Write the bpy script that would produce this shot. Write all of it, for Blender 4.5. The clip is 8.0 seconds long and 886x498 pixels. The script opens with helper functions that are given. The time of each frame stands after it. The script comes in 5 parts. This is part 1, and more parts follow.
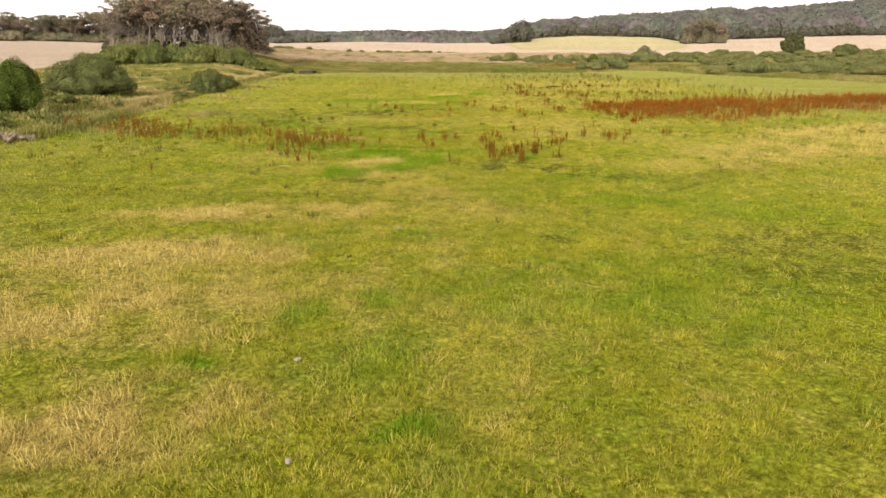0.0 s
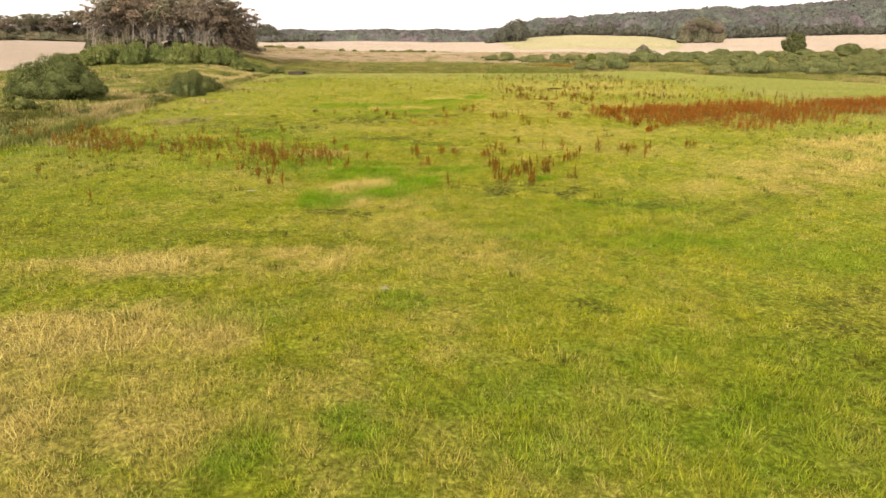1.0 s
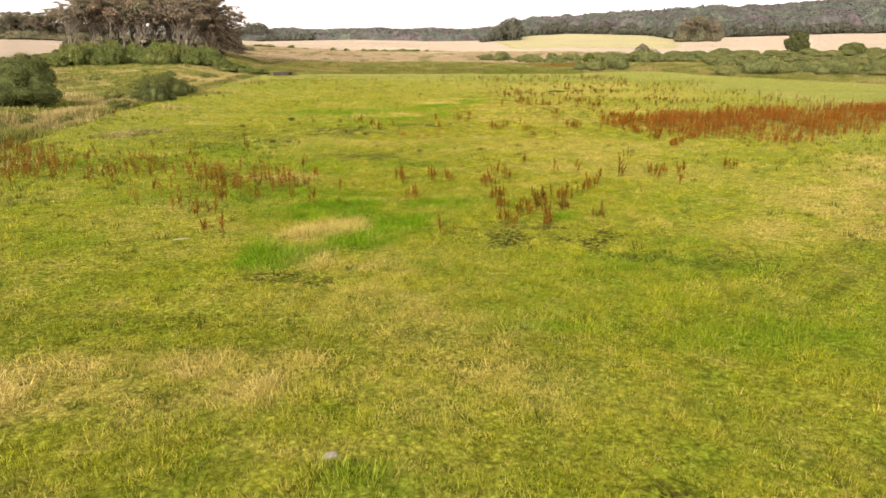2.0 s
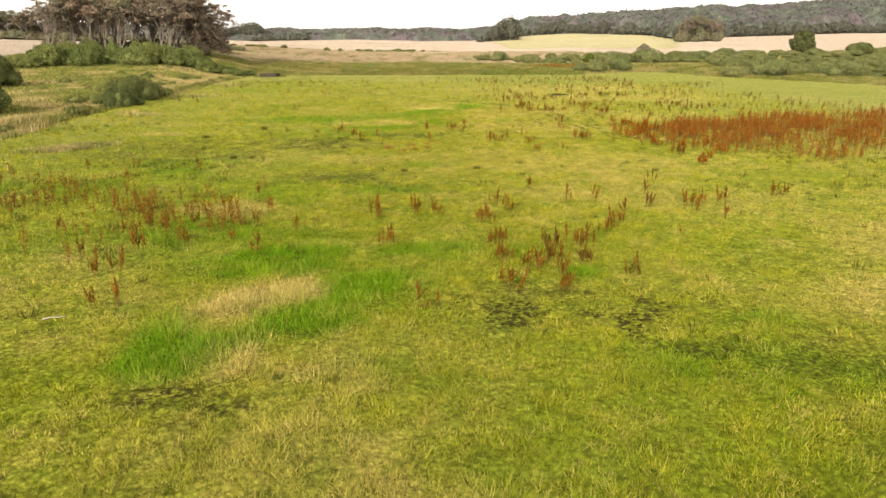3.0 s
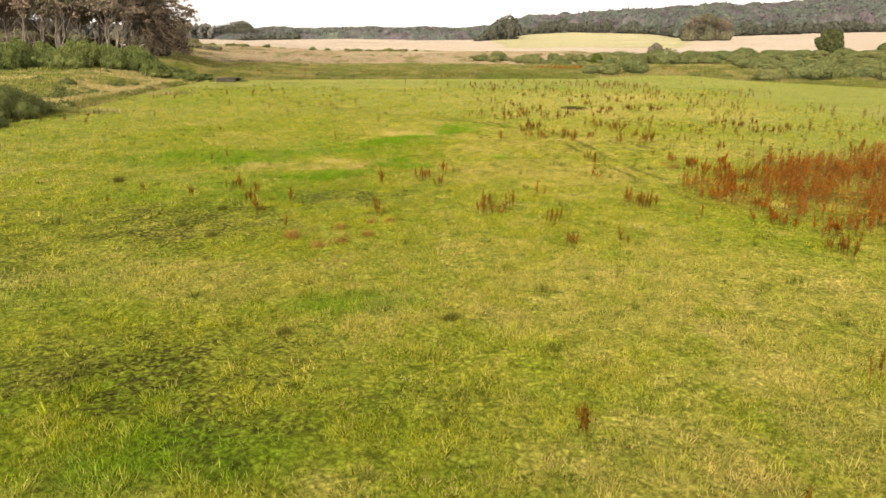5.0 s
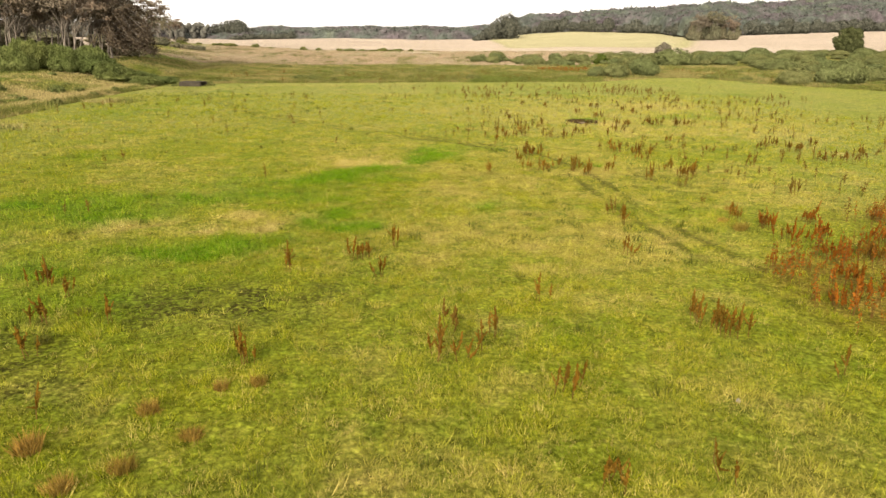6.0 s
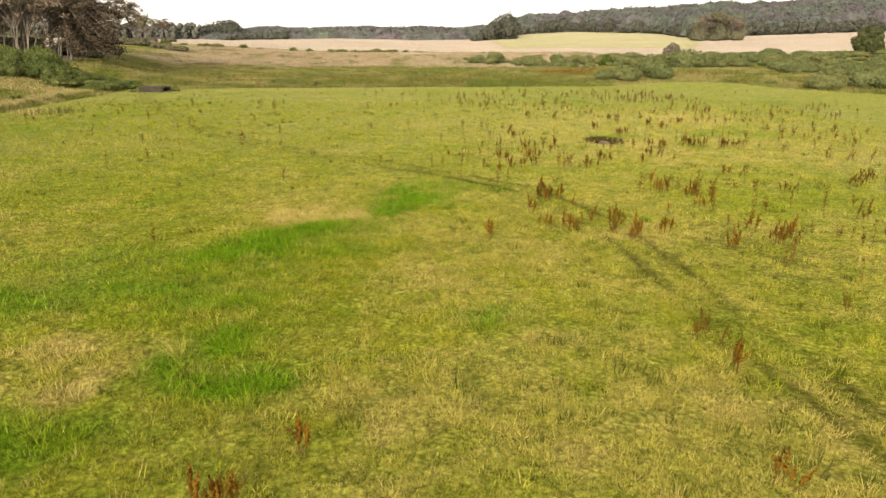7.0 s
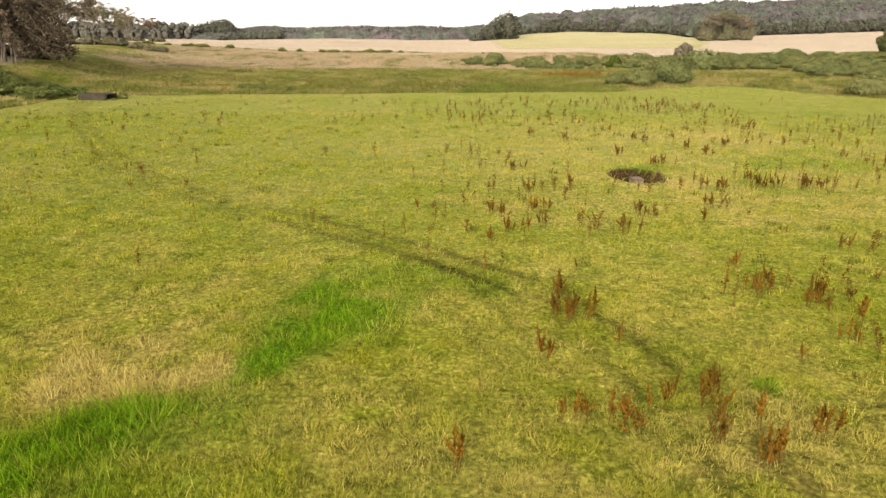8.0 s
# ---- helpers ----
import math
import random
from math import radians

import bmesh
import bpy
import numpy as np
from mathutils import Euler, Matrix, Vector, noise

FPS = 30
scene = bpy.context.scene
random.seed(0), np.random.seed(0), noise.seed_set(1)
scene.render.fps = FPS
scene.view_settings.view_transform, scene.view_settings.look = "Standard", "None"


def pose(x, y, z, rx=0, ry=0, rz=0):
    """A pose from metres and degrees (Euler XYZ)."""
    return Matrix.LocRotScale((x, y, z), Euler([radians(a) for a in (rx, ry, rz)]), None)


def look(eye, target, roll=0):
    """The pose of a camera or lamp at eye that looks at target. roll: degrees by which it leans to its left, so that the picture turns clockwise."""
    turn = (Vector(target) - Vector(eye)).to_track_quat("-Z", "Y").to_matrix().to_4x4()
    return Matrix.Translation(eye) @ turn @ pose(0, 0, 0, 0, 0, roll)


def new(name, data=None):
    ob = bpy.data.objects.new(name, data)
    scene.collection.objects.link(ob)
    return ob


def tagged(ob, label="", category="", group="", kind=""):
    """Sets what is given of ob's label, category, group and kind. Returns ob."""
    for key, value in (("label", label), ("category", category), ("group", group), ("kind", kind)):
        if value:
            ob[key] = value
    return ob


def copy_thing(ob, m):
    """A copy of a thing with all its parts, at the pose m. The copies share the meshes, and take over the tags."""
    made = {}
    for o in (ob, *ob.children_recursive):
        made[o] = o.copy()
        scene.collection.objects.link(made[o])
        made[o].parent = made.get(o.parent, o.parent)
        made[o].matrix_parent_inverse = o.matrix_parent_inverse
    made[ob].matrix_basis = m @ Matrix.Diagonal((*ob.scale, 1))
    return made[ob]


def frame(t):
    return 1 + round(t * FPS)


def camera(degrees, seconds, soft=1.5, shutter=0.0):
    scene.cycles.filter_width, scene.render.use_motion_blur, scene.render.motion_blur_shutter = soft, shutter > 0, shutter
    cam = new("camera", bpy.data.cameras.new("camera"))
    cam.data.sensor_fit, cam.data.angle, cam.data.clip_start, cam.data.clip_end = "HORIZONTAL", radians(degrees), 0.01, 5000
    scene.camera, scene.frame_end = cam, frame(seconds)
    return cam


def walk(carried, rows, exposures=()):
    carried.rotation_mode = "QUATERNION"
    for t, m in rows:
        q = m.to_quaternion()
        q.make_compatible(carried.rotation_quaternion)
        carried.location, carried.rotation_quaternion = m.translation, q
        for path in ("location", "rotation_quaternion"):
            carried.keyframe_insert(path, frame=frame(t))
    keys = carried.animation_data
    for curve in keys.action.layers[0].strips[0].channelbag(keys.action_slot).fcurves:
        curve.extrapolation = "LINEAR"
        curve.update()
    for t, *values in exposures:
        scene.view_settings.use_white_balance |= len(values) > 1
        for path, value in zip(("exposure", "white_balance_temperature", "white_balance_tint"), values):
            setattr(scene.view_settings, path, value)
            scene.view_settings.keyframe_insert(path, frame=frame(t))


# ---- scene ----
cam = camera(66.0, 8.0, 1.5)
# seconds, x, y, height, yaw, pitch; roll is the same all along
ROWS = [
    (0.0, 0.0, 0.0, 8.601, -0.021, -16.525), (0.1, -0.006, 0.3, 8.638, -0.064, -16.533), (0.2, -0.03, 1.479, 8.688, -0.122, -16.545),
    (0.3, -0.097, 4.879, 8.742, -0.186, -16.558), (0.4, -0.12, 6.008, 8.789, -0.249, -16.57), (0.5, -0.127, 6.358, 8.822, -0.303, -16.579),
    (0.6, -0.141, 6.709, 8.836, -0.348, -16.585), (0.7, -0.155, 7.06, 8.835, -0.384, -16.588), (0.8, -0.169, 7.411, 8.826, -0.417, -16.59),
    (0.9, -0.182, 7.762, 8.82, -0.451, -16.592), (1.0, -0.196, 8.113, 8.821, -0.49, -16.597), (1.1, -0.184, 9.245, 8.831, -0.535, -16.603),
    (1.2, -0.146, 12.645, 8.849, -0.586, -16.611), (1.3, -0.133, 13.843, 8.872, -0.641, -16.621), (1.4, -0.127, 14.36, 8.897, -0.699, -16.633),
    (1.5, -0.122, 14.877, 8.922, -0.759, -16.646), (1.6, -0.126, 15.408, 8.944, -0.818, -16.661), (1.7, -0.13, 15.94, 8.96, -0.87, -16.673),
    (1.8, -0.055, 16.903, 8.969, -0.912, -16.682), (1.9, 0.021, 17.867, 8.972, -0.943, -16.685), (2.0, 0.096, 18.83, 8.97, -0.968, -16.686),
    (2.1, 0.172, 19.793, 8.967, -0.991, -16.686), (2.2, 0.247, 20.757, 8.964, -1.014, -16.686), (2.3, 0.323, 21.72, 8.961, -1.037, -16.686),
    (2.4, 0.399, 22.684, 8.958, -1.06, -16.686), (2.5, 0.474, 23.647, 8.955, -1.083, -16.686), (2.6, 0.55, 24.611, 8.952, -1.106, -16.685),
    (2.7, 0.625, 25.574, 8.95, -1.129, -16.685), (2.8, 0.701, 26.538, 8.947, -1.151, -16.686), (2.9, 0.776, 27.501, 8.947, -1.171, -16.687),
    (3.0, 0.852, 28.465, 8.949, -1.188, -16.69), (3.1, 0.899, 29.159, 8.955, -1.201, -16.696), (3.2, 0.946, 29.854, 8.964, -1.21, -16.704),
    (3.3, 0.993, 30.548, 8.974, -1.217, -16.713), (3.4, 1.04, 31.243, 8.982, -1.225, -16.721), (3.5, 1.087, 31.937, 8.986, -1.235, -16.727),
    (3.6, 1.348, 34.967, 8.984, -1.248, -16.732), (3.7, 1.642, 38.367, 8.978, -1.262, -16.735), (3.8, 1.898, 41.346, 8.97, -1.278, -16.737),
    (3.9, 1.959, 42.046, 8.962, -1.293, -16.738), (4.0, 2.019, 42.746, 8.957, -1.309, -16.739), (4.1, 2.089, 43.471, 8.955, -1.325, -16.739),
    (4.2, 2.159, 44.196, 8.956, -1.34, -16.738), (4.3, 2.443, 47.159, 8.958, -1.354, -16.736), (4.4, 2.77, 50.559, 8.959, -1.365, -16.735),
    (4.5, 3.097, 53.959, 8.958, -1.37, -16.734), (4.6, 3.183, 54.714, 8.956, -1.368, -16.734), (4.7, 3.269, 55.47, 8.954, -1.361, -16.736),
    (4.8, 3.385, 56.230, 8.955, -1.35, -16.738), (4.9, 3.500, 56.990, 8.958, -1.339, -16.74), (5.0, 3.616, 57.750, 8.964, -1.329, -16.743),
    (5.1, 3.745, 58.600, 8.97, -1.318, -16.746), (5.2, 4.186, 61.500, 8.976, -1.307, -16.749), (5.3, 4.627, 64.400, 8.982, -1.297, -16.752),
    (5.4, 5.068, 67.300, 8.988, -1.286, -16.756), (5.5, 5.494, 70.100, 8.994, -1.275, -16.759), (5.6, 5.609, 70.860, 9.0, -1.265, -16.762),
    (5.7, 5.725, 71.620, 9.006, -1.254, -16.765), (5.8, 5.839, 72.371, 9.012, -1.247, -16.768), (5.9, 6.072, 73.908, 9.022, -1.254, -16.774),
    (6.0, 6.306, 75.444, 9.035, -1.28, -16.782), (6.1, 6.492, 78.844, 9.05, -1.322, -16.789), (6.2, 6.677, 82.244, 9.063, -1.367, -16.794),
    (6.3, 6.863, 85.644, 9.069, -1.403, -16.793), (6.4, 7.043, 87.264, 9.069, -1.424, -16.786), (6.5, 7.133, 88.059, 9.064, -1.432, -16.778),
    (6.6, 7.222, 88.869, 9.056, -1.435, -16.769), (6.7, 7.312, 89.68, 9.046, -1.438, -16.761), (6.8, 7.402, 90.49, 9.037, -1.44, -16.754),
    (6.9, 7.492, 91.3, 9.03, -1.442, -16.749), (7.0, 7.582, 92.11, 9.027, -1.443, -16.744), (7.1, 7.991, 95.51, 9.028, -1.443, -16.742),
    (7.2, 8.401, 98.91, 9.034, -1.443, -16.741), (7.3, 8.81, 102.31, 9.041, -1.441, -16.742), (7.4, 9.116, 104.849, 9.049, -1.438, -16.742),
    (7.5, 9.233, 105.824, 9.054, -1.432, -16.742), (7.6, 9.38, 106.788, 9.056, -1.422, -16.742), (7.7, 9.528, 107.751, 9.057, -1.41, -16.742),
    (7.8, 9.675, 108.715, 9.056, -1.396, -16.741), (7.9, 9.823, 109.679, 9.056, -1.384, -16.741), (8.0, 9.97, 110.643, 9.055, -1.375, -16.741),
]
walk(cam, [(t, pose(x, y, z, 90 + pitch, 0, yaw) @ pose(0, 0, 0, 0, 0, 0.41)) for t, x, y, z, yaw, pitch in ROWS], exposures=((0.0, 0.72, 7450, 16), (1.5, 0.84, 7450, 16), (3.0, 0.86, 7450, 12), (3.5, 0.86, 7450, 13), (4.0, 0.92, 7450, 12), (4.5, 0.86, 7450, 12), (6.0, 0.80, 7450, 12), (6.5, 0.70, 7500, 11), (8.0, 0.71, 7500, 11)))

# ---- light ----
world = bpy.data.worlds.new("overcast_sky")
scene.world = world
world.use_nodes = True
wn, wl = world.node_tree.nodes, world.node_tree.links
wn.clear()
sky = wn.new("ShaderNodeTexSky")
sky.sky_type = "NISHITA"
sky.sun_disc = False
sky.sun_elevation = radians(20)
sky.sun_rotation = radians(200)
sky.air_density, sky.dust_density, sky.ozone_density = 1.0, 4.0, 1.0
cloud = wn.new("ShaderNodeHueSaturation")
cloud.inputs["Saturation"].default_value = 0.10
cloud.inputs["Value"].default_value = 1.0
wbg = wn.new("ShaderNodeBackground")
wbg.inputs["Strength"].default_value = 0.118
wout = wn.new("ShaderNodeOutputWorld")
wl.new(sky.outputs[0], cloud.inputs["Color"])
deck = wn.new("ShaderNodeMix")
deck.data_type = "RGBA"
deck.inputs[0].default_value = 0.86
deck.inputs[7].default_value = (8.9, 8.95, 9.1, 1)
wl.new(cloud.outputs[0], deck.inputs[6])
wl.new(deck.outputs[2], wbg.inputs["Color"])
wl.new(wbg.outputs[0], wout.inputs["Surface"])

sun = new("sun", bpy.data.lights.new("sun", "SUN"))
sun.data.energy = 2.9
sun.data.angle = radians(24)
sun.data.color = (1.0, 0.95, 0.86)
sun.matrix_world = look((-30, -80, 31), (0, 0, 0))


# ---- materials ----
def material(name, rough=0.9):
    m = bpy.data.materials.new(name)
    m.use_nodes = True
    b = m.node_tree.nodes["Principled BSDF"]
    b.inputs["Roughness"].default_value = rough
    b.inputs["Specular IOR Level"].default_value = 0.0 if rough > 0.7 else 0.05
    return m, m.node_tree.nodes, m.node_tree.links, b


def noise_node(n, l, scale, detail=4.0, rough=0.6, coord=None, stretch=None, warp=0.0):
    t = n.new("ShaderNodeTexNoise")
    t.inputs["Scale"].default_value = scale
    t.inputs["Detail"].default_value = detail
    t.inputs["Roughness"].default_value = rough
    t.inputs["Distortion"].default_value = warp
    if coord is None:
        coord = n.new("ShaderNodeNewGeometry").outputs["Position"]
    if stretch:
        mp = n.new("ShaderNodeMapping")
        mp.inputs["Scale"].default_value = stretch
        l.new(coord, mp.inputs["Vector"])
        coord = mp.outputs[0]
    l.new(coord, t.inputs["Vector"])
    return t.outputs["Fac"]


def ramp(n, l, fac, stops):
    r = n.new("ShaderNodeValToRGB")
    while len(r.color_ramp.elements) < len(stops):
        r.color_ramp.elements.new(0.5)
    for e, (p, c) in zip(r.color_ramp.elements, stops):
        e.position = p
        e.color = (*c, 1) if not isinstance(c, float) else (c, c, c, 1)
    l.new(fac, r.inputs[0])
    return r.outputs[0]


def blend(n, l, fac, a, b, mode="MIX"):
    m = n.new("ShaderNodeMix")
    m.data_type, m.blend_type = "RGBA", mode
    for sock, v in ((m.inputs[0], fac), (m.inputs[6], a), (m.inputs[7], b)):
        if isinstance(v, (int, float)):
            sock.default_value = v
        elif isinstance(v, tuple):
            sock.default_value = (*v, 1)
        else:
            l.new(v, sock)
    return m.outputs[2]


def maths(n, l, op, a, b=0.0, clamp=False):
    m = n.new("ShaderNodeMath")
    m.operation, m.use_clamp = op, clamp
    for sock, v in ((m.inputs[0], a), (m.inputs[1], b)):
        if isinstance(v, (int, float)):
            sock.default_value = v
        else:
            l.new(v, sock)
    return m.outputs[0]


def attr(n, name):
    a = n.new("ShaderNodeAttribute")
    a.attribute_name = name
    return a.outputs["Fac"]


def bump(n, l, b, height, strength, dist):
    k = n.new("ShaderNodeBump")
    k.inputs["Strength"].default_value = strength
    k.inputs["Distance"].default_value = dist
    l.new(height, k.inputs["Height"])
    l.new(k.outputs[0], b.inputs["Normal"])


GREEN, STRAW, LUSH, SOIL = (0.160, 0.190, 0.012), (0.33, 0.262, 0.070), (0.080, 0.150, 0.005), (0.062, 0.038, 0.018)


def ground_material():
    m, n, l, b = material("meadow_ground", 0.7)
    b.inputs["Specular IOR Level"].default_value = 0.006
    pos = n.new("ShaderNodeNewGeometry").outputs["Position"]
    fine = noise_node(n, l, 9.0, 6.0, 0.75, pos)
    mid = noise_node(n, l, 1.3, 5.0, 0.65, pos, warp=0.6)
    big = noise_node(n, l, 0.16, 5.0, 0.6, pos)
    turf = ramp(n, l, mid, [(0.32, (0.098, 0.124, 0.008)), (0.50, GREEN), (0.70, (0.205, 0.222, 0.022))])
    turf = blend(n, l, ramp(n, l, big, [(0.40, 0.0), (0.72, 0.45)]), turf, (0.200, 0.198, 0.036))
    turf = blend(n, l, 0.9, turf, ramp(n, l, noise_node(n, l, 0.42, 4.0, 0.6, pos, warp=0.7), [(0.36, (0.80, 0.90, 0.78)), (0.5, (1.0, 1.0, 1.0)), (0.64, (1.17, 1.10, 1.20))]), "MULTIPLY")
    dry = ramp(n, l, mid, [(0.3, (0.20, 0.165, 0.05)), (0.55, STRAW), (0.75, (0.37, 0.29, 0.095))])
    wet = ramp(n, l, mid, [(0.3, (0.055, 0.12, 0.01)), (0.6, LUSH), (0.8, (0.17, 0.24, 0.03))])

    def edge(name, amount=0.5):
        a = attr(n, name)
        k = maths(n, l, "MULTIPLY", maths(n, l, "SUBTRACT", mid, 0.5), amount)
        k = maths(n, l, "ADD", k, maths(n, l, "MULTIPLY", maths(n, l, "SUBTRACT", fine, 0.5), amount))
        on = maths(n, l, "MULTIPLY", a, 6.0, True)
        return maths(n, l, "ADD", a, maths(n, l, "MULTIPLY", k, on), True)

    c = blend(n, l, edge("straw", 0.9), turf, dry)
    c = blend(n, l, edge("lush", 0.7), c, wet)
    roughc = ramp(n, l, noise_node(n, l, 0.12, 9.0, 0.72, pos, (1, 0.45, 1), 0.4), [(0.34, (0.070, 0.082, 0.016)), (0.46, (0.125, 0.140, 0.028)), (0.57, (0.20, 0.170, 0.056)), (0.68, (0.29, 0.205, 0.10))])
    c = blend(n, l, edge("rough", 0.4), c, roughc)
    tanc = ramp(n, l, noise_node(n, l, 0.10, 9.0, 0.78, pos, (0.5, 0.14, 1), 0.6), [(0.36, (0.13, 0.112, 0.048)), (0.44, (0.22, 0.180, 0.095)), (0.52, (0.31, 0.232, 0.150)), (0.66, (0.36, 0.285, 0.195))])
    tanc = blend(n, l, ramp(n, l, noise_node(n, l, 0.02, 4.0, 0.6, pos, (0.6, 0.4, 1)), [(0.42, 0.0), (0.62, 0.6)]), tanc, (0.20, 0.185, 0.080))
    c = blend(n, l, edge("tan", 0.3), c, tanc)
    wh = ramp(n, l, noise_node(n, l, 0.02, 8.0, 0.65, pos, (0.6, 1.5, 1)), [(0.3, (0.335, 0.275, 0.215)), (0.55, (0.40, 0.332, 0.262)), (0.75, (0.44, 0.37, 0.30))])
    wv = n.new("ShaderNodeTexWave")
    wv.inputs["Scale"].default_value = 0.045
    wv.inputs["Distortion"].default_value = 1.0
    l.new(pos, wv.inputs["Vector"])
    wh = blend(n, l, maths(n, l, "MULTIPLY", wv.outputs["Fac"], 0.16), wh, (0.31, 0.235, 0.14))
    c = blend(n, l, attr(n, "wheat"), c, wh)
    pale = ramp(n, l, noise_node(n, l, 0.03, 8.0, 0.65, pos, (0.5, 1.5, 1)), [(0.3, (0.29, 0.27, 0.145)), (0.55, (0.36, 0.325, 0.185)), (0.75, (0.40, 0.355, 0.215))])
    c = blend(n, l, attr(n, "pale"), c, pale)
    red = ramp(n, l, mid, [(0.3, (0.12, 0.055, 0.016)), (0.6, (0.19, 0.085, 0.026)), (0.8, (0.19, 0.15, 0.03))])
    c = blend(n, l, edge("dock", 0.5), c, red)
    c = blend(n, l, maths(n, l, "MULTIPLY", attr(n, "track"), 0.8, True), c, (0.048, 0.052, 0.006))
    c = blend(n, l, edge("mud", 0.9), c, ramp(n, l, fine, [(0.36, (0.026, 0.017, 0.009)), (0.55, SOIL), (0.68, (0.15, 0.11, 0.055))]))
    hoof = ramp(n, l, noise_node(n, l, 4.6, 2.0, 0.5, pos, warp=0.8), [(0.46, 1.0), (0.52, 0.0)])
    c = blend(n, l, maths(n, l, "MULTIPLY", attr(n, "poach"), hoof, True), c, ramp(n, l, fine, [(0.36, (0.016, 0.014, 0.005)), (0.6, (0.050, 0.038, 0.014))]))
    c = blend(n, l, maths(n, l, "MULTIPLY", attr(n, "poach"), 0.32, True), c, (0.060, 0.058, 0.010))
    flecks = ramp(n, l, noise_node(n, l, 3.2, 3.0, 0.55, pos, warp=1.0), [(0.34, 0.28), (0.44, 1.0), (0.58, 1.0), (0.68, 1.35)])
    c = blend(n, l, 0.5, c, flecks, "MULTIPLY")
    clods = ramp(n, l, noise_node(n, l, 1.1, 5.0, 0.7, pos, (0.6, 1.0, 1), 0.4), [(0.34, 0.42), (0.46, 1.0), (0.62, 1.0), (0.72, 1.4)])
    c = blend(n, l, 0.5, c, clods, "MULTIPLY")
    c = blend(n, l, 0.6, c, ramp(n, l, fine, [(0.34, 0.30), (0.52, 1.0), (0.70, 1.85)]), "MULTIPLY")
    warp = n.new("ShaderNodeVectorMath")
    warp.operation = "MULTIPLY_ADD"
    wob = n.new("ShaderNodeTexNoise")
    wob.inputs["Scale"].default_value = 5.0
    l.new(pos, wob.inputs["Vector"])
    l.new(wob.outputs["Color"], warp.inputs[0])
    warp.inputs[1].default_value = (0.16, 0.16, 0.16)
    l.new(pos, warp.inputs[2])
    cell = n.new("ShaderNodeTexVoronoi")
    cell.inputs["Scale"].default_value = 5.5
    l.new(warp.outputs[0], cell.inputs["Vector"])
    # shade in the gaps between tufts, painted as darker cell borders
    tuft_shade = ramp(n, l, cell.outputs["Distance"], [(0.08, 1.25), (0.38, 1.0), (0.62, 0.5)])
    c = blend(n, l, 0.6, c, tuft_shade, "MULTIPLY")
    sep = n.new("ShaderNodeSeparateColor")
    l.new(cell.outputs["Color"], sep.inputs[0])
    c = blend(n, l, 0.6, c, ramp(n, l, sep.outputs[0], [(0.0, 0.68), (0.5, 1.0), (1.0, 1.4)]), "MULTIPLY")
    l.new(c, b.inputs["Base Color"])
    b.inputs["Diffuse Roughness"].default_value = 1.0
    h = maths(n, l, "ADD", maths(n, l, "MULTIPLY", fine, 0.5), mid)
    h = maths(n, l, "SUBTRACT", h, maths(n, l, "MULTIPLY", cell.outputs["Distance"], 0.6))
    bump(n, l, b, h, 0.9, 0.16)
    return m


def blade_material(name, green, dry, lush, dark):
    m, n, l, b = material(name, 0.5)
    isl = n.new("ShaderNodeNewGeometry").outputs["Random Per Island"]
    pos = n.new("ShaderNodeNewGeometry").outputs["Position"]
    base = ramp(n, l, isl, [(0.0, dark), (0.12, tuple(0.7 * a for a in green)), (0.5, green), (0.86, tuple(1.4 * a for a in green)), (1.0, dry)])
    base = blend(n, l, ramp(n, l, noise_node(n, l, 0.16, 5.0, 0.6, pos), [(0.38, 0.0), (0.7, 0.38)]), base, (0.192, 0.192, 0.026))
    base = blend(n, l, 0.9, base, ramp(n, l, noise_node(n, l, 0.42, 4.0, 0.6, pos, warp=0.7), [(0.36, (0.80, 0.90, 0.78)), (0.5, (1.0, 1.0, 1.0)), (0.64, (1.17, 1.10, 1.20))]), "MULTIPLY")
    dryc = ramp(n, l, isl, [(0.0, tuple(0.6 * v for v in dry)), (0.5, dry), (1.0, tuple(min(1.0, 1.25 * v) for v in dry))])
    lushc = ramp(n, l, isl, [(0.0, tuple(0.55 * v for v in lush)), (0.5, lush), (1.0, tuple(1.35 * v for v in lush))])
    # tone darkens or lightens the blade colour, in the sward as relief shading
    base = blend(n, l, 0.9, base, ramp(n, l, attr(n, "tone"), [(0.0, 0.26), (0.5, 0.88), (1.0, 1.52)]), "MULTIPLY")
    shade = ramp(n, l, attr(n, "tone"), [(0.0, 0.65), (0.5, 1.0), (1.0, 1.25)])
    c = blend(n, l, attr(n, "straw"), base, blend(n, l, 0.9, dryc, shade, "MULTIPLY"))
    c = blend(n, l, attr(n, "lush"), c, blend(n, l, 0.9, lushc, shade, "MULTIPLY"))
    l.new(c, b.inputs["Base Color"])
    return m


def leaf_material(name, lo, mid, hi):
    m, n, l, b = material(name, 0.75)
    isl = n.new("ShaderNodeNewGeometry").outputs["Random Per Island"]
    pos = n.new("ShaderNodeNewGeometry").outputs["Position"]
    c = ramp(n, l, isl, [(0.0, lo), (0.5, mid), (1.0, hi)])
    k = ramp(n, l, noise_node(n, l, 0.5, 3.0, 0.6, pos), [(0.3, 0.7), (0.7, 1.25)])
    c = blend(n, l, 1.0, c, k, "MULTIPLY")
    r = ramp(n, l, n.new("ShaderNodeObjectInfo").outputs["Random"], [(0.0, (0.82, 0.9, 0.85)), (1.0, (1.15, 1.08, 1.0))])
    c = blend(n, l, 1.0, c, r, "MULTIPLY")
    l.new(c, b.inputs["Base Color"])
    return m


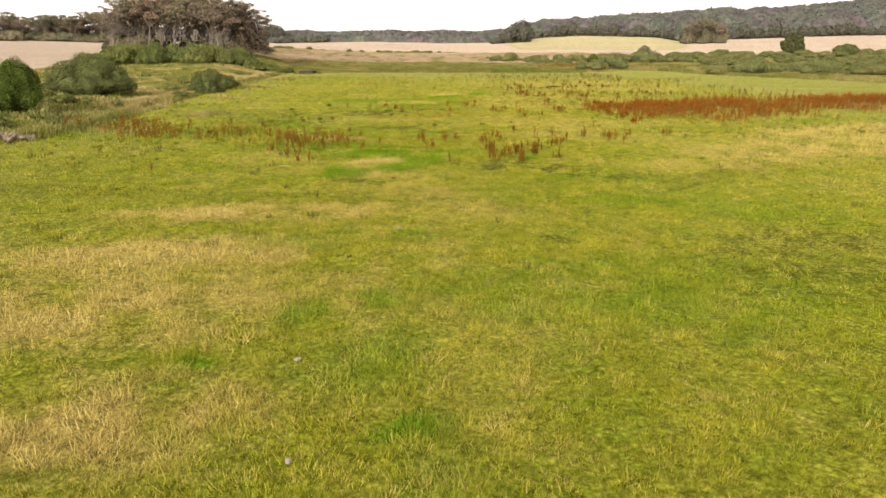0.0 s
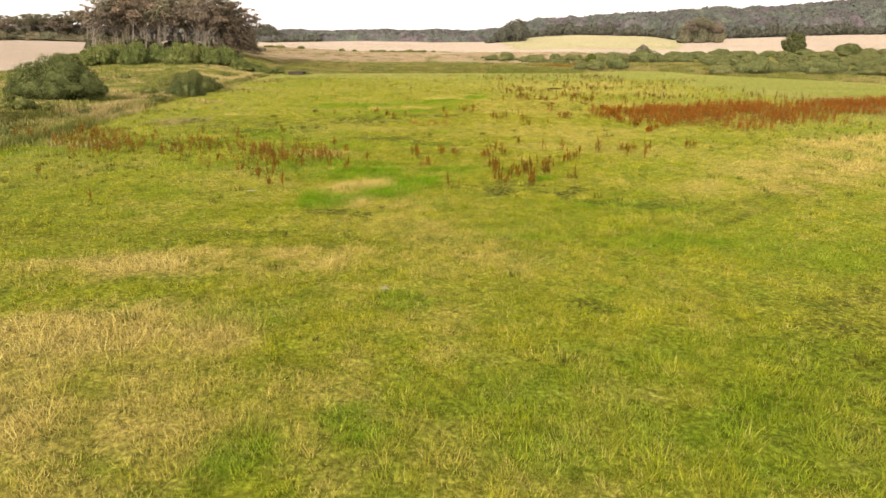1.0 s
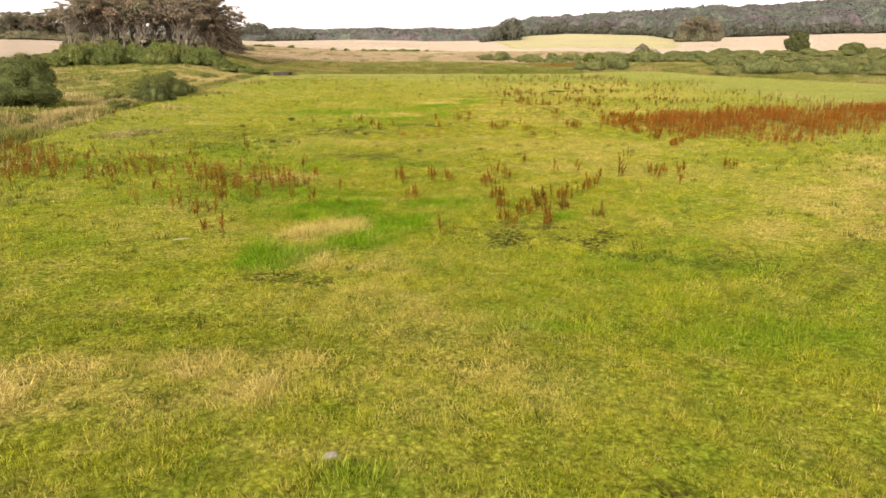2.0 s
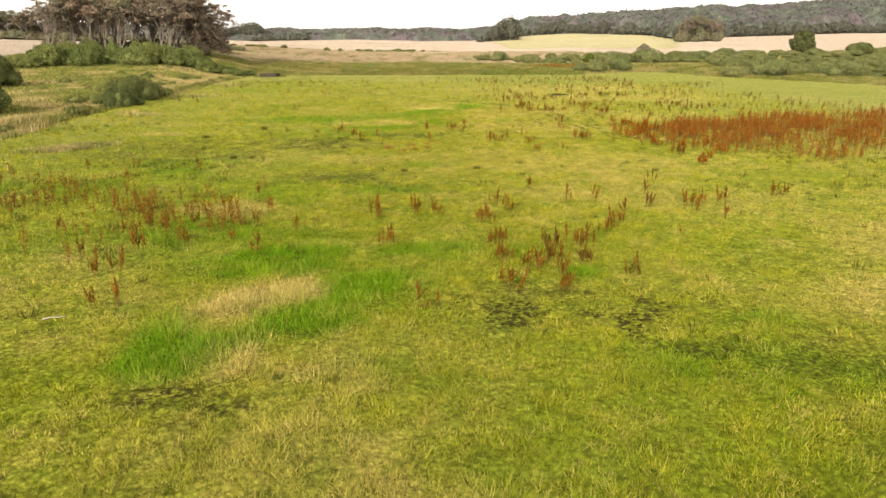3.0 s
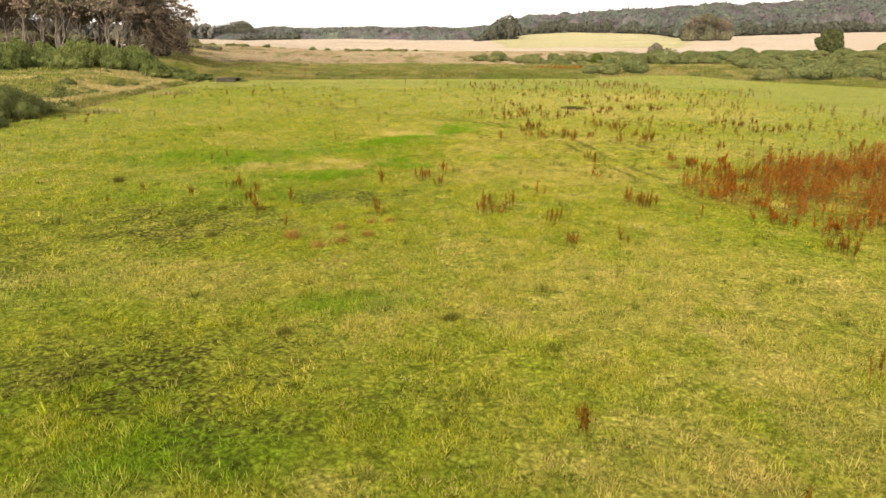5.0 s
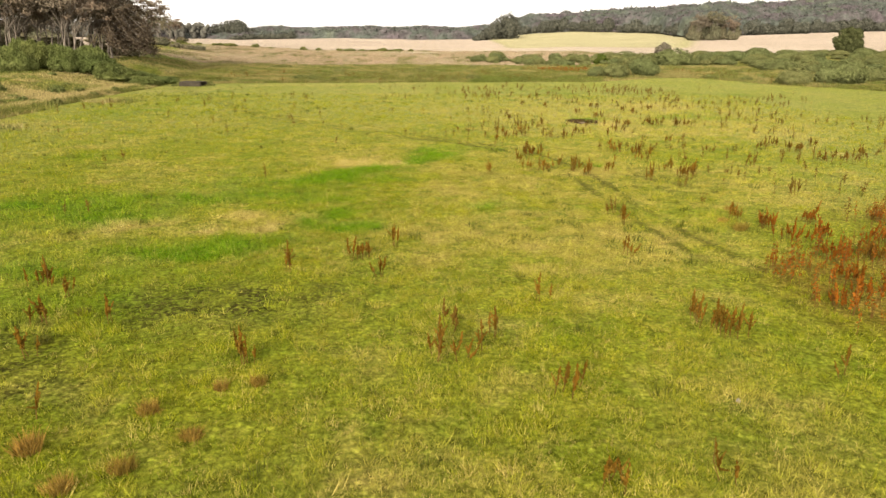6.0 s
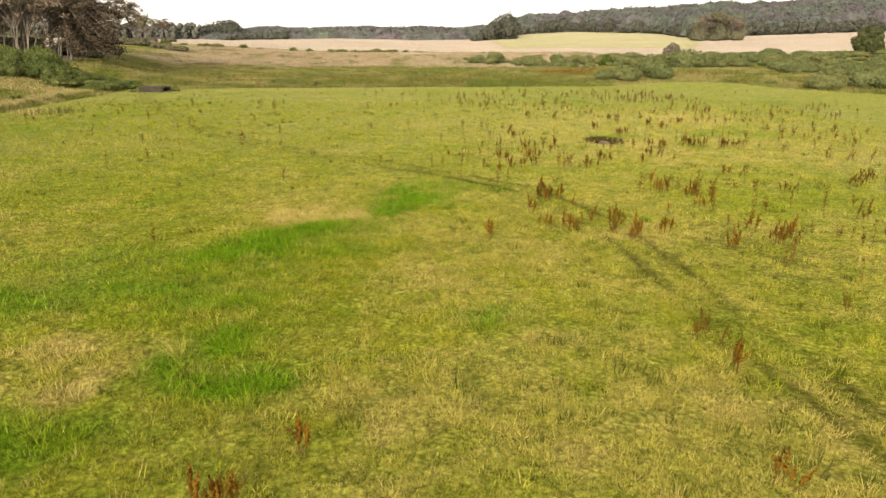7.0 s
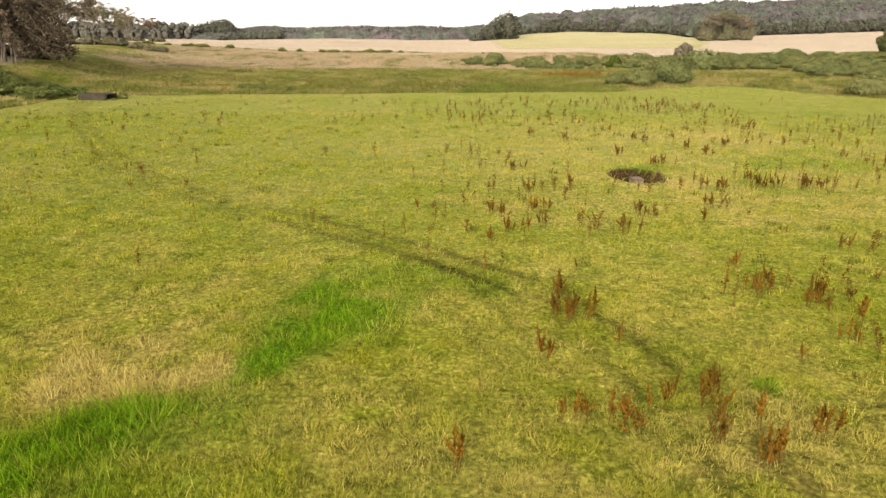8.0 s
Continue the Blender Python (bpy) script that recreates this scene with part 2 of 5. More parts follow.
def plain_material(name, a, bcol, scale, rough=0.9, bumpy=0.4, dist=0.02, vary=True):
    m, n, l, b = material(name, rough)
    pos = n.new("ShaderNodeTexCoord").outputs["Object"]
    big, small = noise_node(n, l, scale, 6.0, 0.65, pos), noise_node(n, l, scale * 7, 4.0, 0.6, pos)
    c = ramp(n, l, big, [(0.3, a), (0.7, bcol)])
    c = blend(n, l, 0.4, c, ramp(n, l, small, [(0.3, 0.6), (0.7, 1.2)]), "MULTIPLY")
    if vary:
        c = blend(n, l, 0.6, c, ramp(n, l, n.new("ShaderNodeObjectInfo").outputs["Random"], [(0.0, 0.7), (1.0, 1.2)]), "MULTIPLY")
    l.new(c, b.inputs["Base Color"])
    bump(n, l, b, small, bumpy, dist)
    return m


def forest_material(name, lo, mid, hi):
    m, n, l, b = material(name, 0.9)
    pos = n.new("ShaderNodeNewGeometry").outputs["Position"]
    isl = n.new("ShaderNodeNewGeometry").outputs["Random Per Island"]
    c = ramp(n, l, isl, [(0.0, lo), (0.5, mid), (1.0, hi)])
    k = noise_node(n, l, 0.45, 4.0, 0.7, pos)
    c = blend(n, l, 0.8, c, ramp(n, l, k, [(0.34, 0.4), (0.5, 1.0), (0.66, 1.5)]), "MULTIPLY")
    l.new(c, b.inputs["Base Color"])
    bump(n, l, b, k, 0.6, 0.9)
    return m


def hazed_canopy_material():
    m, n, l, b = material("canopy", 0.9)
    pos = n.new("ShaderNodeNewGeometry").outputs["Position"]
    k = noise_node(n, l, 0.4, 5.0, 0.7, pos)
    # crown colours greyed and blued to stand in for the haze of distance
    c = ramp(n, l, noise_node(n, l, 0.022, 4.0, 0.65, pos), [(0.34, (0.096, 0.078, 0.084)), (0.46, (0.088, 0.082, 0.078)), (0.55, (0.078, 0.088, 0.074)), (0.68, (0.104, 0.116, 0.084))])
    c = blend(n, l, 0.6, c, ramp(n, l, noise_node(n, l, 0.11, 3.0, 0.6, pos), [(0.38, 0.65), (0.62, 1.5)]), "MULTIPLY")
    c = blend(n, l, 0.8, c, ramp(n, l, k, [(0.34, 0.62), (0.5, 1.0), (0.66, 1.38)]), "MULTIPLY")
    l.new(c, b.inputs["Base Color"])
    bump(n, l, b, k, 0.3, 0.5)
    return m


M_GROUND = ground_material()
M_GRASS = blade_material("grass_blades", (0.194, 0.208, 0.009), (0.39, 0.312, 0.092), (0.100, 0.212, 0.006), (0.050, 0.068, 0.004))
M_TUSSOCK = blade_material("tussock_blades", (0.150, 0.178, 0.008), (0.44, 0.362, 0.130), (0.085, 0.172, 0.004), (0.045, 0.062, 0.003))
M_ROUGH = blade_material("rough_grass", (0.165, 0.176, 0.044), (0.40, 0.31, 0.14), (0.10, 0.14, 0.024), (0.065, 0.08, 0.016))
M_FEN = blade_material("fen_grass", (0.16, 0.15, 0.055), (0.34, 0.255, 0.165), (0.10, 0.12, 0.030), (0.07, 0.068, 0.026))
M_DOCKHEAD = leaf_material("dock_seed", (0.072, 0.036, 0.006), (0.140, 0.070, 0.010), (0.225, 0.125, 0.022))
M_DOCKRED = leaf_material("dock_seed_red", (0.095, 0.030, 0.005), (0.185, 0.058, 0.008), (0.260, 0.098, 0.016))
M_DOCKDARK = leaf_material("dock_seed_dark", (0.055, 0.031, 0.007), (0.115, 0.065, 0.012), (0.185, 0.112, 0.024))
M_DOCKSTEM = plain_material("dock_stem", (0.10, 0.055, 0.016), (0.19, 0.11, 0.033), 3.0)
M_WILLOW = leaf_material("willow_leaves", (0.100, 0.110, 0.044), (0.140, 0.152, 0.062), (0.195, 0.205, 0.090))
M_SALLOW = leaf_material("sallow_leaves", (0.056, 0.064, 0.022), (0.100, 0.112, 0.042), (0.160, 0.174, 0.070))
M_DARKLEAF = leaf_material("dark_leaves", (0.028, 0.044, 0.010), (0.062, 0.088, 0.019), (0.115, 0.145, 0.034))
M_LONELEAF = leaf_material("lone_tree_leaves", (0.040, 0.048, 0.020), (0.072, 0.082, 0.036), (0.110, 0.122, 0.055))
M_HERB = leaf_material("bank_herb_leaves", (0.060, 0.070, 0.022), (0.115, 0.128, 0.042), (0.19, 0.19, 0.072))
M_REED = leaf_material("tall_herb_leaves", (0.068, 0.084, 0.026), (0.122, 0.145, 0.048), (0.195, 0.215, 0.082))
M_GROVE = leaf_material("grove_leaves", (0.098, 0.076, 0.058), (0.182, 0.143, 0.110), (0.275, 0.220, 0.170))
M_GROVE2 = leaf_material("grove_leaves_green", (0.075, 0.070, 0.046), (0.145, 0.132, 0.086), (0.225, 0.205, 0.135))
M_BARK = plain_material("pale_bark", (0.13, 0.108, 0.088), (0.30, 0.265, 0.22), 0.8, 0.9, 0.5, 0.05)
M_TWIG = plain_material("dark_twigs", (0.06, 0.05, 0.03), (0.12, 0.10, 0.06), 1.0)
# far wood leaves lightened and greyed, haze put into their colour
M_HAZED_FOREST = forest_material("hazed_forest_canopy", (0.086, 0.084, 0.072), (0.106, 0.103, 0.087), (0.126, 0.124, 0.102))
M_FAN = leaf_material("fan_tree_leaves", (0.040, 0.030, 0.022), (0.086, 0.066, 0.048), (0.145, 0.114, 0.084))
M_HAZED_CANOPY = hazed_canopy_material()
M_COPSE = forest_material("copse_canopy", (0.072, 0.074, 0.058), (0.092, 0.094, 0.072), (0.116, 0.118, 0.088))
M_STONE = plain_material("field_stone", (0.10, 0.082, 0.060), (0.27, 0.225, 0.165), 2.5, 0.9, 0.6, 0.03)
M_CONCRETE = plain_material("worn_concrete", (0.13, 0.100, 0.070), (0.25, 0.195, 0.14), 2.0, 0.9, 0.5, 0.02)
M_TIMBER = plain_material("wet_dark_timber", (0.035, 0.030, 0.022), (0.095, 0.080, 0.058), 1.5, 0.7, 0.5, 0.01)


# ---- numbers of the land ----


def lattice(ix, iy, seed):
    h = (ix.astype(np.int64) * 374761393 + iy.astype(np.int64) * 668265263 + seed * 974711) & 0xFFFFFFFF
    h = ((h ^ (h >> 13)) * 1274126177) & 0xFFFFFFFF
    return ((h ^ (h >> 16)) & 0xFFFF) / 65535.0


def vnoise(x, y, size, seed=1):
    x, y = np.asarray(x, float) / size, np.asarray(y, float) / size
    ix, iy = np.floor(x), np.floor(y)
    fx, fy = x - ix, y - iy
    fx, fy = fx * fx * (3 - 2 * fx), fy * fy * (3 - 2 * fy)
    a, b = lattice(ix, iy, seed), lattice(ix + 1, iy, seed)
    c, d = lattice(ix, iy + 1, seed), lattice(ix + 1, iy + 1, seed)
    return (a * (1 - fx) + b * fx) * (1 - fy) + (c * (1 - fx) + d * fx) * fy


def fbm(x, y, size, seed=1, octaves=4):
    out, amp, total = 0, 1.0, 0.0
    for k in range(octaves):
        out = out + amp * vnoise(x, y, size / 2**k, seed + 11 * k)
        total += amp
        amp *= 0.55
    return out / total


def smooth(a, b, v):
    k = np.clip((v - a) / (b - a), 0, 1)
    return k * k * (3 - 2 * k)


def bank_x(y):
    return np.interp(y, [-20, 50, 61, 68, 76, 85, 93, 109, 129, 151, 188, 212, 240, 260], [-52, -44.5, -40, -37.8, -37.6, -38.8, -40.6, -42.8, -44.2, -45.2, -49.2, -50.6, -52.3, -53.5])


def far_y(x):
    return np.interp(x, [-60, -50, -35, 5, 15, 45, 66, 76, 88, 102, 118, 145, 250], [232, 234, 236, 245, 246, 250, 262, 262, 246, 222, 190, 168, 150])


AZ = [-3, -0.625, -0.46, -0.36, -0.29, -0.13, 0.07, 0.2, 0.37, 0.535, 0.667, 3]
FAR = {
    190: [5, 5, 5, 3.2, 0, 0, 0, 0, 0, 0, 0, 0],
    310: [10, 9, 7.5, 7, 3.2, 1, 0.6, 0.6, 4.6, 6, 6, 6],
    420: [13, 11.5, 9.8, 9, 7.6, 5.2, 5, 5, 6, 7, 7, 7],
    750: [16, 15, 12, 10.5, 10.5, 13, 13, 21, 20, 22.5, 25, 26],
    1300: [16, 16, 16, 18, 18, 21, 24, 38, 56, 77, 87, 90],
    1600: [16, 16, 16, 17, 18, 27, 31, 42, 58, 76, 84, 86],
    2600: [16, 16, 18, 20, 22, 30, 34, 44, 60, 84, 95, 95],
}


def height(x, y):
    x, y = np.asarray(x, float), np.asarray(y, float)
    d = np.maximum(y - 55, 1.0)
    u = np.clip((x - 5) / d, -3, 3)
    ks = list(FAR)
    rows = [np.interp(u, AZ, FAR[k]) for k in ks]
    z = rows[0] * 0
    for k in range(len(ks) - 1):
        s = np.clip((d - ks[k]) / (ks[k + 1] - ks[k]), 0, 1)
        part_z = rows[k] * (1 - s) + rows[k + 1] * s
        z = np.where((d >= ks[k]) & (d < ks[k + 1]), part_z, z)
    z = np.where(d >= ks[-1], rows[-1], z)
    left = smooth(0, np.interp(y, [100, 245], [14, 24]), bank_x(y) - x) * np.interp(y, [20, 95, 130, 165, 205, 245], [1.0, 1.0, 0.5, 0.6, 2.2, 4.8])
    ditch = -0.45 * np.exp(-((bank_x(y) - x - 0.4) / 0.9) ** 2)
    z = np.where(d < 190, left + ditch * (y < 232), z)
    z = z + 0.5 * smooth(2, 10, y - far_y(x)) * (d < 300)
    z = z + (fbm(x, y, 2.2, 5, 3) - 0.5) * 0.16 * smooth(61, 50, np.abs(x)) * smooth(175, 150, y)
    z = z + (fbm(x, y, 0.95, 6, 2) - 0.5) * 0.13 * smooth(61, 50, np.abs(x)) * smooth(175, 150, y)
    z = z + (fbm(x, y, 60, 9, 3) - 0.5) * 2.5 * smooth(250, 500, d)
    pit = np.hypot((x - PIT[0]) / 1.85, (y - PIT[1]) / 2.6)
    z = z - 1.15 * smooth(1.02, 0.86, pit) + 0.16 * np.exp(-((pit - 1.25) / 0.2) ** 2)
    return z


PIT = (25.0, 158.6)
# x, y, radii, turn in degrees, strength
DRY = [
    (-12.4, 27.5, 8, 3.2, 12, 0.88), (-10.2, 35.6, 8, 2.3, 5, 1.0), (-8.7, 13.5, 4.5, 2.6, 0, 1.0), (-12.5, 21.5, 5, 4.5, 0, 0.85), (-7.0, 24.0, 2.2, 3.2, 30, 0.6), (-8.0, 19.6, 2.2, 1.6, 0, 0.7),
    (34, 63, 16, 6, 28, 0.95), (21, 53, 8, 3.2, 20, 0.6), (48, 77, 20, 6, 25, 0.95), (-4.9, 52.0, 1.5, 3.4, -38, 1.05),
    (2.2, 128.9, 3.1, 1.9, 14, 1.05), (0.4, 127.6, 1.5, 1.2, 0, 0.9), (-2.4, 110.6, 3.4, 2.4, 15, 0.95), (-2.8, 108.2, 2.8, 0.9, 8, 1.05), (-9, 109.5, 3, 1.6, 20, 0.7), (-4.6, 47.4, 1.2, 2.2, -20, 0.8), (1.4, 129.6, 3.2, 1.4, 8, 0.8), (9, 117, 4, 6, 0, 0.35),
    (12, 122, 5, 5, 0, 0.35), (-6, 83, 9, 3, 0, 0.3), (18, 150, 7, 6, 0, 0.35),
]
DRY += [(32, 170, 26, 30, 0, 0.38), (12, 107, 10, 7, 0, 0.38), (16, 121, 9, 8, 0, 0.34), (-10, 66, 3.2, 2.2, 0, 0.6), (14, 135, 12, 7, 0, 0.3), (30, 120, 10, 9, 0, 0.35), (12, 82, 14, 8, 0, 0.35), (-24, 99, 6, 1.3, 4, 0.7), (-13, 83, 4, 1.2, 0, 0.5)]
WET = [
    (-3.0, 51.4, 3.0, 4.4, -40, 1.1), (-6.6, 48.4, 2.4, 2.6, -40, 1.0), (-5.5, 55.2, 3.6, 1.2, 20, 0.8), (12.5, 39.3, 6, 1.5, 4, 0.6),
    (17, 37, 5, 3, 0, 0.4), (1.3, 111.5, 1.7, 3.2, 0, 0.9), (2.2, 122.4, 3.2, 2.6, 20, 0.6), (-4, 119, 7, 4, 10, 0.45), (0, 115.7, 3, 2, 0, 0.6),
    (6.2, 132.4, 1.6, 3.6, -10, 1.0), (5, 128.3, 1.0, 2.0, -30, 1.1), (2.8, 125.5, 2.7, 1.0, 25, 1.1), (0.3, 124.2, 2.4, 1.0, 15, 1.0),
]
WET += [
    (5.4, 131.6, 2.4, 4.2, -12, 0.85), (2.6, 125.6, 3.6, 1.7, 25, 1.0), (0.8, 123.0, 4.5, 2.0, 12, 0.95), (-5, 121, 4, 2.5, 10, 0.5),
    (10, 43, 10, 5, 0, 0.2), (-8, 116, 6, 3.0, 12, 0.6), (-2.5, 118.5, 5, 2.4, 14, 0.6), (-15, 113, 8, 5, 0, 0.65), (-8, 100, 9, 6, 0, 0.35), (-12, 72, 9, 5, 0, 0.35), (-12, 60, 9, 4, 0, 0.35), (8, 24, 8, 5, 0, 0.4), (-24, 72, 7, 2.6, 0, 0.6), (-9, 70, 6, 2.6, 0, 0.45),
    (6.6, 132.6, 3.0, 4.0, -12, 0.9), (5.6, 129.6, 1.6, 2.2, -20, 1.1), (1.5, 124.3, 4.5, 1.6, 14, 1.05), (12.3, 136.0, 1.6, 1.4, 0, 0.6), (2.3, 109.3, 1.6, 1.6, 0, 1.0), (-9.8, 102.2, 3, 1.6, 0, 0.7), (-1.9, 71.5, 3.5, 1.6, 0, 0.7), (0.6, 80.6, 2.5, 1.5, 0, 0.6), (0.5, 58.0, 5.5, 1.8, 10, 0.6), (-6, 57, 4.5, 1.3, 10, 0.9), (7.5, 55.2, 1.2, 0.7, 0, 0.9), (10.5, 46.8, 5, 2.4, 0, 0.55), (19.6, 127.3, 0.5, 0.5, 0, 1.1), (-16, 82, 9, 3.4, 0, 0.5),
    (-0.9, 122.2, 4.0, 1.8, 25, 0.9), (-2.6, 118.0, 3.6, 2.2, 20, 0.8), (1.1, 111.2, 1.5, 1.9, 0, 1.05), (-9.3, 116.2, 4.5, 2.2, 5, 0.8), (-3.2, 105.4, 4.2, 1.5, 14, 0.85), (5.5, 133.4, 1.6, 3.0, 0, 0.9), (10, 114.2, 2.0, 1.2, 0, 0.6),
    (-2.0, 52.6, 1.5, 2.6, -30, 1.1), (-7.2, 47.6, 1.4, 2.6, -20, 1.1), (12.4, 49.9, 1.2, 0.9, 0, 0.8), (-16.5, 78, 4, 3, 0, 0.6),
    (4, 40, 3, 0.7, 0, 0.5), (-1, 31.6, 2, 1.0, 0, 0.6), (-6, 30, 3, 1.2, 0, 0.4), (-0.5, 14.0, 1.1, 0.8, 0, 0.9),
    (-7.2, 16.8, 0.7, 0.6, 0, 0.9), (-3, 18, 2.5, 2.5, 0, 0.45), (-4.4, 21.6, 1.2, 0.9, 10, 0.6), (-1.6, 22.4, 1.0, 0.8, 0, 0.8), (26, 161.5, 3.5, 2.0, 0, 0.6), (9, 137, 3, 2.5, 0, 0.5),
]
WETSOIL = [
    (4.6, 50.6, 2.0, 1.6, 0, 1.0), (7.6, 50.4, 2.6, 1.7, 0, 1.0), (6.0, 51.4, 7.0, 3.2, 0, 0.55), (9.4, 51.2, 2.6, 1.6, 0, 0.8), (9.3, 48.4, 2.0, 1.2, 0, 0.7), (13, 47, 4, 2.5, 0, 0.45), (-5.9, 44.6, 2.5, 1.0, 10, 0.9),
    (4.7, 30.5, 1.6, 0.8, 0, 0.9), (-1.5, 98, 5.0, 2.6, 0, 0.5), (-4.5, 75.2, 6.0, 3.6, 0, 0.78), (0, 73, 5, 3, 0, 0.5), (-0.8, 99, 5.2, 3.0, 12, 0.82), (-9, 92, 7, 5, 0, 0.75), (-20, 88, 11, 9, 0, 0.5), (16, 28, 7, 5, 30, 0.6), (22, 122, 5, 6, 0, 0.35),
]


def rounded(line, times=3):
    """The same line with its corners cut away."""
    for _ in range(times):
        cut = [line[0]]
        for (ax, ay), (bx, by) in zip(line[:-1], line[1:]):
            cut += [(0.75 * ax + 0.25 * bx, 0.75 * ay + 0.25 * by), (0.25 * ax + 0.75 * bx, 0.25 * ay + 0.75 * by)]
        line = cut + [line[-1]]
    return line


RUT = rounded([(-44, 222), (-38.6, 207), (-22.9, 178.2), (-9.5, 156.9), (2.9, 146.1), (10.1, 139.9), (14.4, 135), (16.3, 129), (17.5, 122), (17.8, 115), (18.3, 109), (19.4, 103), (21.0, 96), (22.5, 90)], 2)
RUT_WEST = rounded([(9.6, 138.4), (10.6, 136.6), (12.4, 131.3), (13.6, 125), (14.4, 117)], 2)
RUT_EAST = [(-30, 42), (-13, 40), (3.7, 37.6), (10.9, 40.6), (22, 50), (34, 66), (60, 84)]


# rough growth that the grazing leaves inside the edge
TONGUES = [(-30.6, 89, 4.2, 1.5, 52, 0.8), (-33, 70, 4, 1.3, 0, 0.9), (-36.5, 118, 3, 2.0, 0, 0.8), (-40, 150, 4, 3.0, 0, 0.8), (-43, 185, 4, 3.5, 0, 0.8)]


def spots(x, y, table):
    out = np.zeros_like(x)
    wx, wy = x + 3.0 * (fbm(x, y, 3.4, 21) - 0.5), y + 3.0 * (fbm(x, y, 3.4, 22) - 0.5)
    for cx, cy, rx, ry, turn, k in table:
        c, s = math.cos(radians(turn)), math.sin(radians(turn))
        a, b = (wx - cx) * c + (wy - cy) * s, (wy - cy) * c - (wx - cx) * s
        out = np.maximum(out, k * smooth(1.35, 0.35, np.hypot(a / rx, b / ry)))
    return out


def line_distance(x, y, line):
    out = np.full(x.shape, 1e9)
    for (ax, ay), (bx, by) in zip(line[:-1], line[1:]):
        k = np.clip(((x - ax) * (bx - ax) + (y - ay) * (by - ay)) / ((bx - ax) ** 2 + (by - ay) ** 2), 0, 1)
        out = np.minimum(out, np.hypot(x - ax - k * (bx - ax), y - ay - k * (by - ay)))
    return out


def red_patch(x, y):
    """How far inside the belt of red docks a place lies, 0 to 1."""
    near = np.interp(x, [18, 22, 26, 33, 47, 67, 91, 140], [98, 90, 84, 80, 91, 104, 126, 150])
    far = np.interp(x, [18, 24, 30, 50, 84, 140], [98, 105, 110, 122, 136, 162])
    w = 13 * (fbm(x, y, 7, 31) - 0.5)
    return smooth(-5, 11, y - near - 2 + w) * smooth(-1.5, 3.5, far - y + w) * smooth(18, 21, x)


def land(x, y):
    """What grows at each place, and how much the distant meadow is paled: amounts from 0 to 1."""
    d = np.maximum(y - 55, 1.0)
    u = (x - 5) / d
    wob = 3 * (fbm(x, y, 9, 41) - 0.5)
    inside = smooth(-0.6, 0.8, x - bank_x(y) + 1.0 * wob + 3.6 * (fbm(x, y, 17, 42, 2) - 0.5)) * smooth(-0.8, 0.8, far_y(x) - y + 1.6 * wob)
    inside = inside * (1 - np.clip(spots(x, y, TONGUES), 0, 1))
    a = {}
    dry = np.clip(spots(x, y, DRY) + 0.34 * smooth(0.50, 0.78, fbm(x, y, 14, 51)) + 0.30 * smooth(0.55, 0.8, fbm(x, y, 2.2, 52)), 0, 1)
    wet = np.clip(spots(x, y, WET) + 0.4 * smooth(0.62, 0.82, fbm(x, y, 11, 53)), 0, 1)
    broken = smooth(0.25, 0.6, fbm(x, y, 1.7, 55, 3))
    a["straw"] = dry * (0.3 + 0.8 * broken) * inside * (1 - 0.5 * spots(x, y, WETSOIL))
    a["lush"] = np.clip(wet * (0.5 + 0.65 * smooth(0.25, 0.6, fbm(x, y, 1.9, 56, 3))) - 0.8 * spots(x, y, [e for e in DRY if e[5] > 1]), 0, 1) * inside
    r1, r2, r3 = line_distance(x, y, RUT), line_distance(x, y, RUT_EAST), line_distance(x, y, RUT_WEST)
    ruts = np.exp(-((r1 - 0.8) / 0.26) ** 2) * np.interp(y, [90, 100, 118, 138, 150, 215], [0, 0.9, 1.15, 1.05, 0.55, 0.34]) * (0.25 + 0.75 * smooth(0.28, 0.62, fbm(x, y, 3.6, 61))) + np.exp(-((r2 - 0.9) / 0.3) ** 2) * 0.30 * smooth(0.3, 0.6, fbm(x, y, 5, 62)) + np.exp(-((r3 - 0.8) / 0.3) ** 2) * 0.55 * smooth(117, 127, y) * (0.3 + 0.7 * smooth(0.28, 0.62, fbm(x, y, 3.6, 65)))
    a["track"] = (ruts + 0.28 * np.exp(-((r1 / 1.5) ** 4)) * smooth(97, 108, y) + 0.3 * np.exp(-((r2 / 1.6) ** 4))) * (0.4 + 0.8 * fbm(x, y, 6, 64)) * inside
    pit = np.hypot((x - PIT[0]) / 1.85, (y - PIT[1]) / 2.6)
    a["poach"] = spots(x, y, WETSOIL) * (0.35 + 0.8 * smooth(0.35, 0.6, fbm(x, y, 1.1, 63, 3))) * inside
    a["mud"] = np.clip(0.15 * ruts + 3.0 * smooth(1.16, 0.98, pit), 0, 1) * inside
    a["dock"] = 0.5 * red_patch(x, y) * inside
    out = 1 - inside
    strip = np.interp(x, [-60, 0, 80, 130], [80, 98, 90, 40])
    reach = y - far_y(x) + 2 * wob
    tan = smooth(-4, 6, reach - strip) * smooth(-82, -70, x + 0.22 * (y - 270)) * smooth(0.40, 0.30, u)
    edge = np.interp(u, [-0.6, -0.3, 0, 0.2, 0.35, 0.6], [430, 430, 425, 420, 330, 318]) + 0.12 * np.abs(wob)
    wheat = smooth(-4, 4, d - edge + 2 * wob) * smooth(1500, 1400, d)
    left = smooth(-2, 4, y + wob - np.interp(x, [-135, -114, -106, -98, -60], [186, 190, 218, 242, 250])) * smooth(-0.37, -0.42, u)
    wheat = np.maximum(wheat, left)
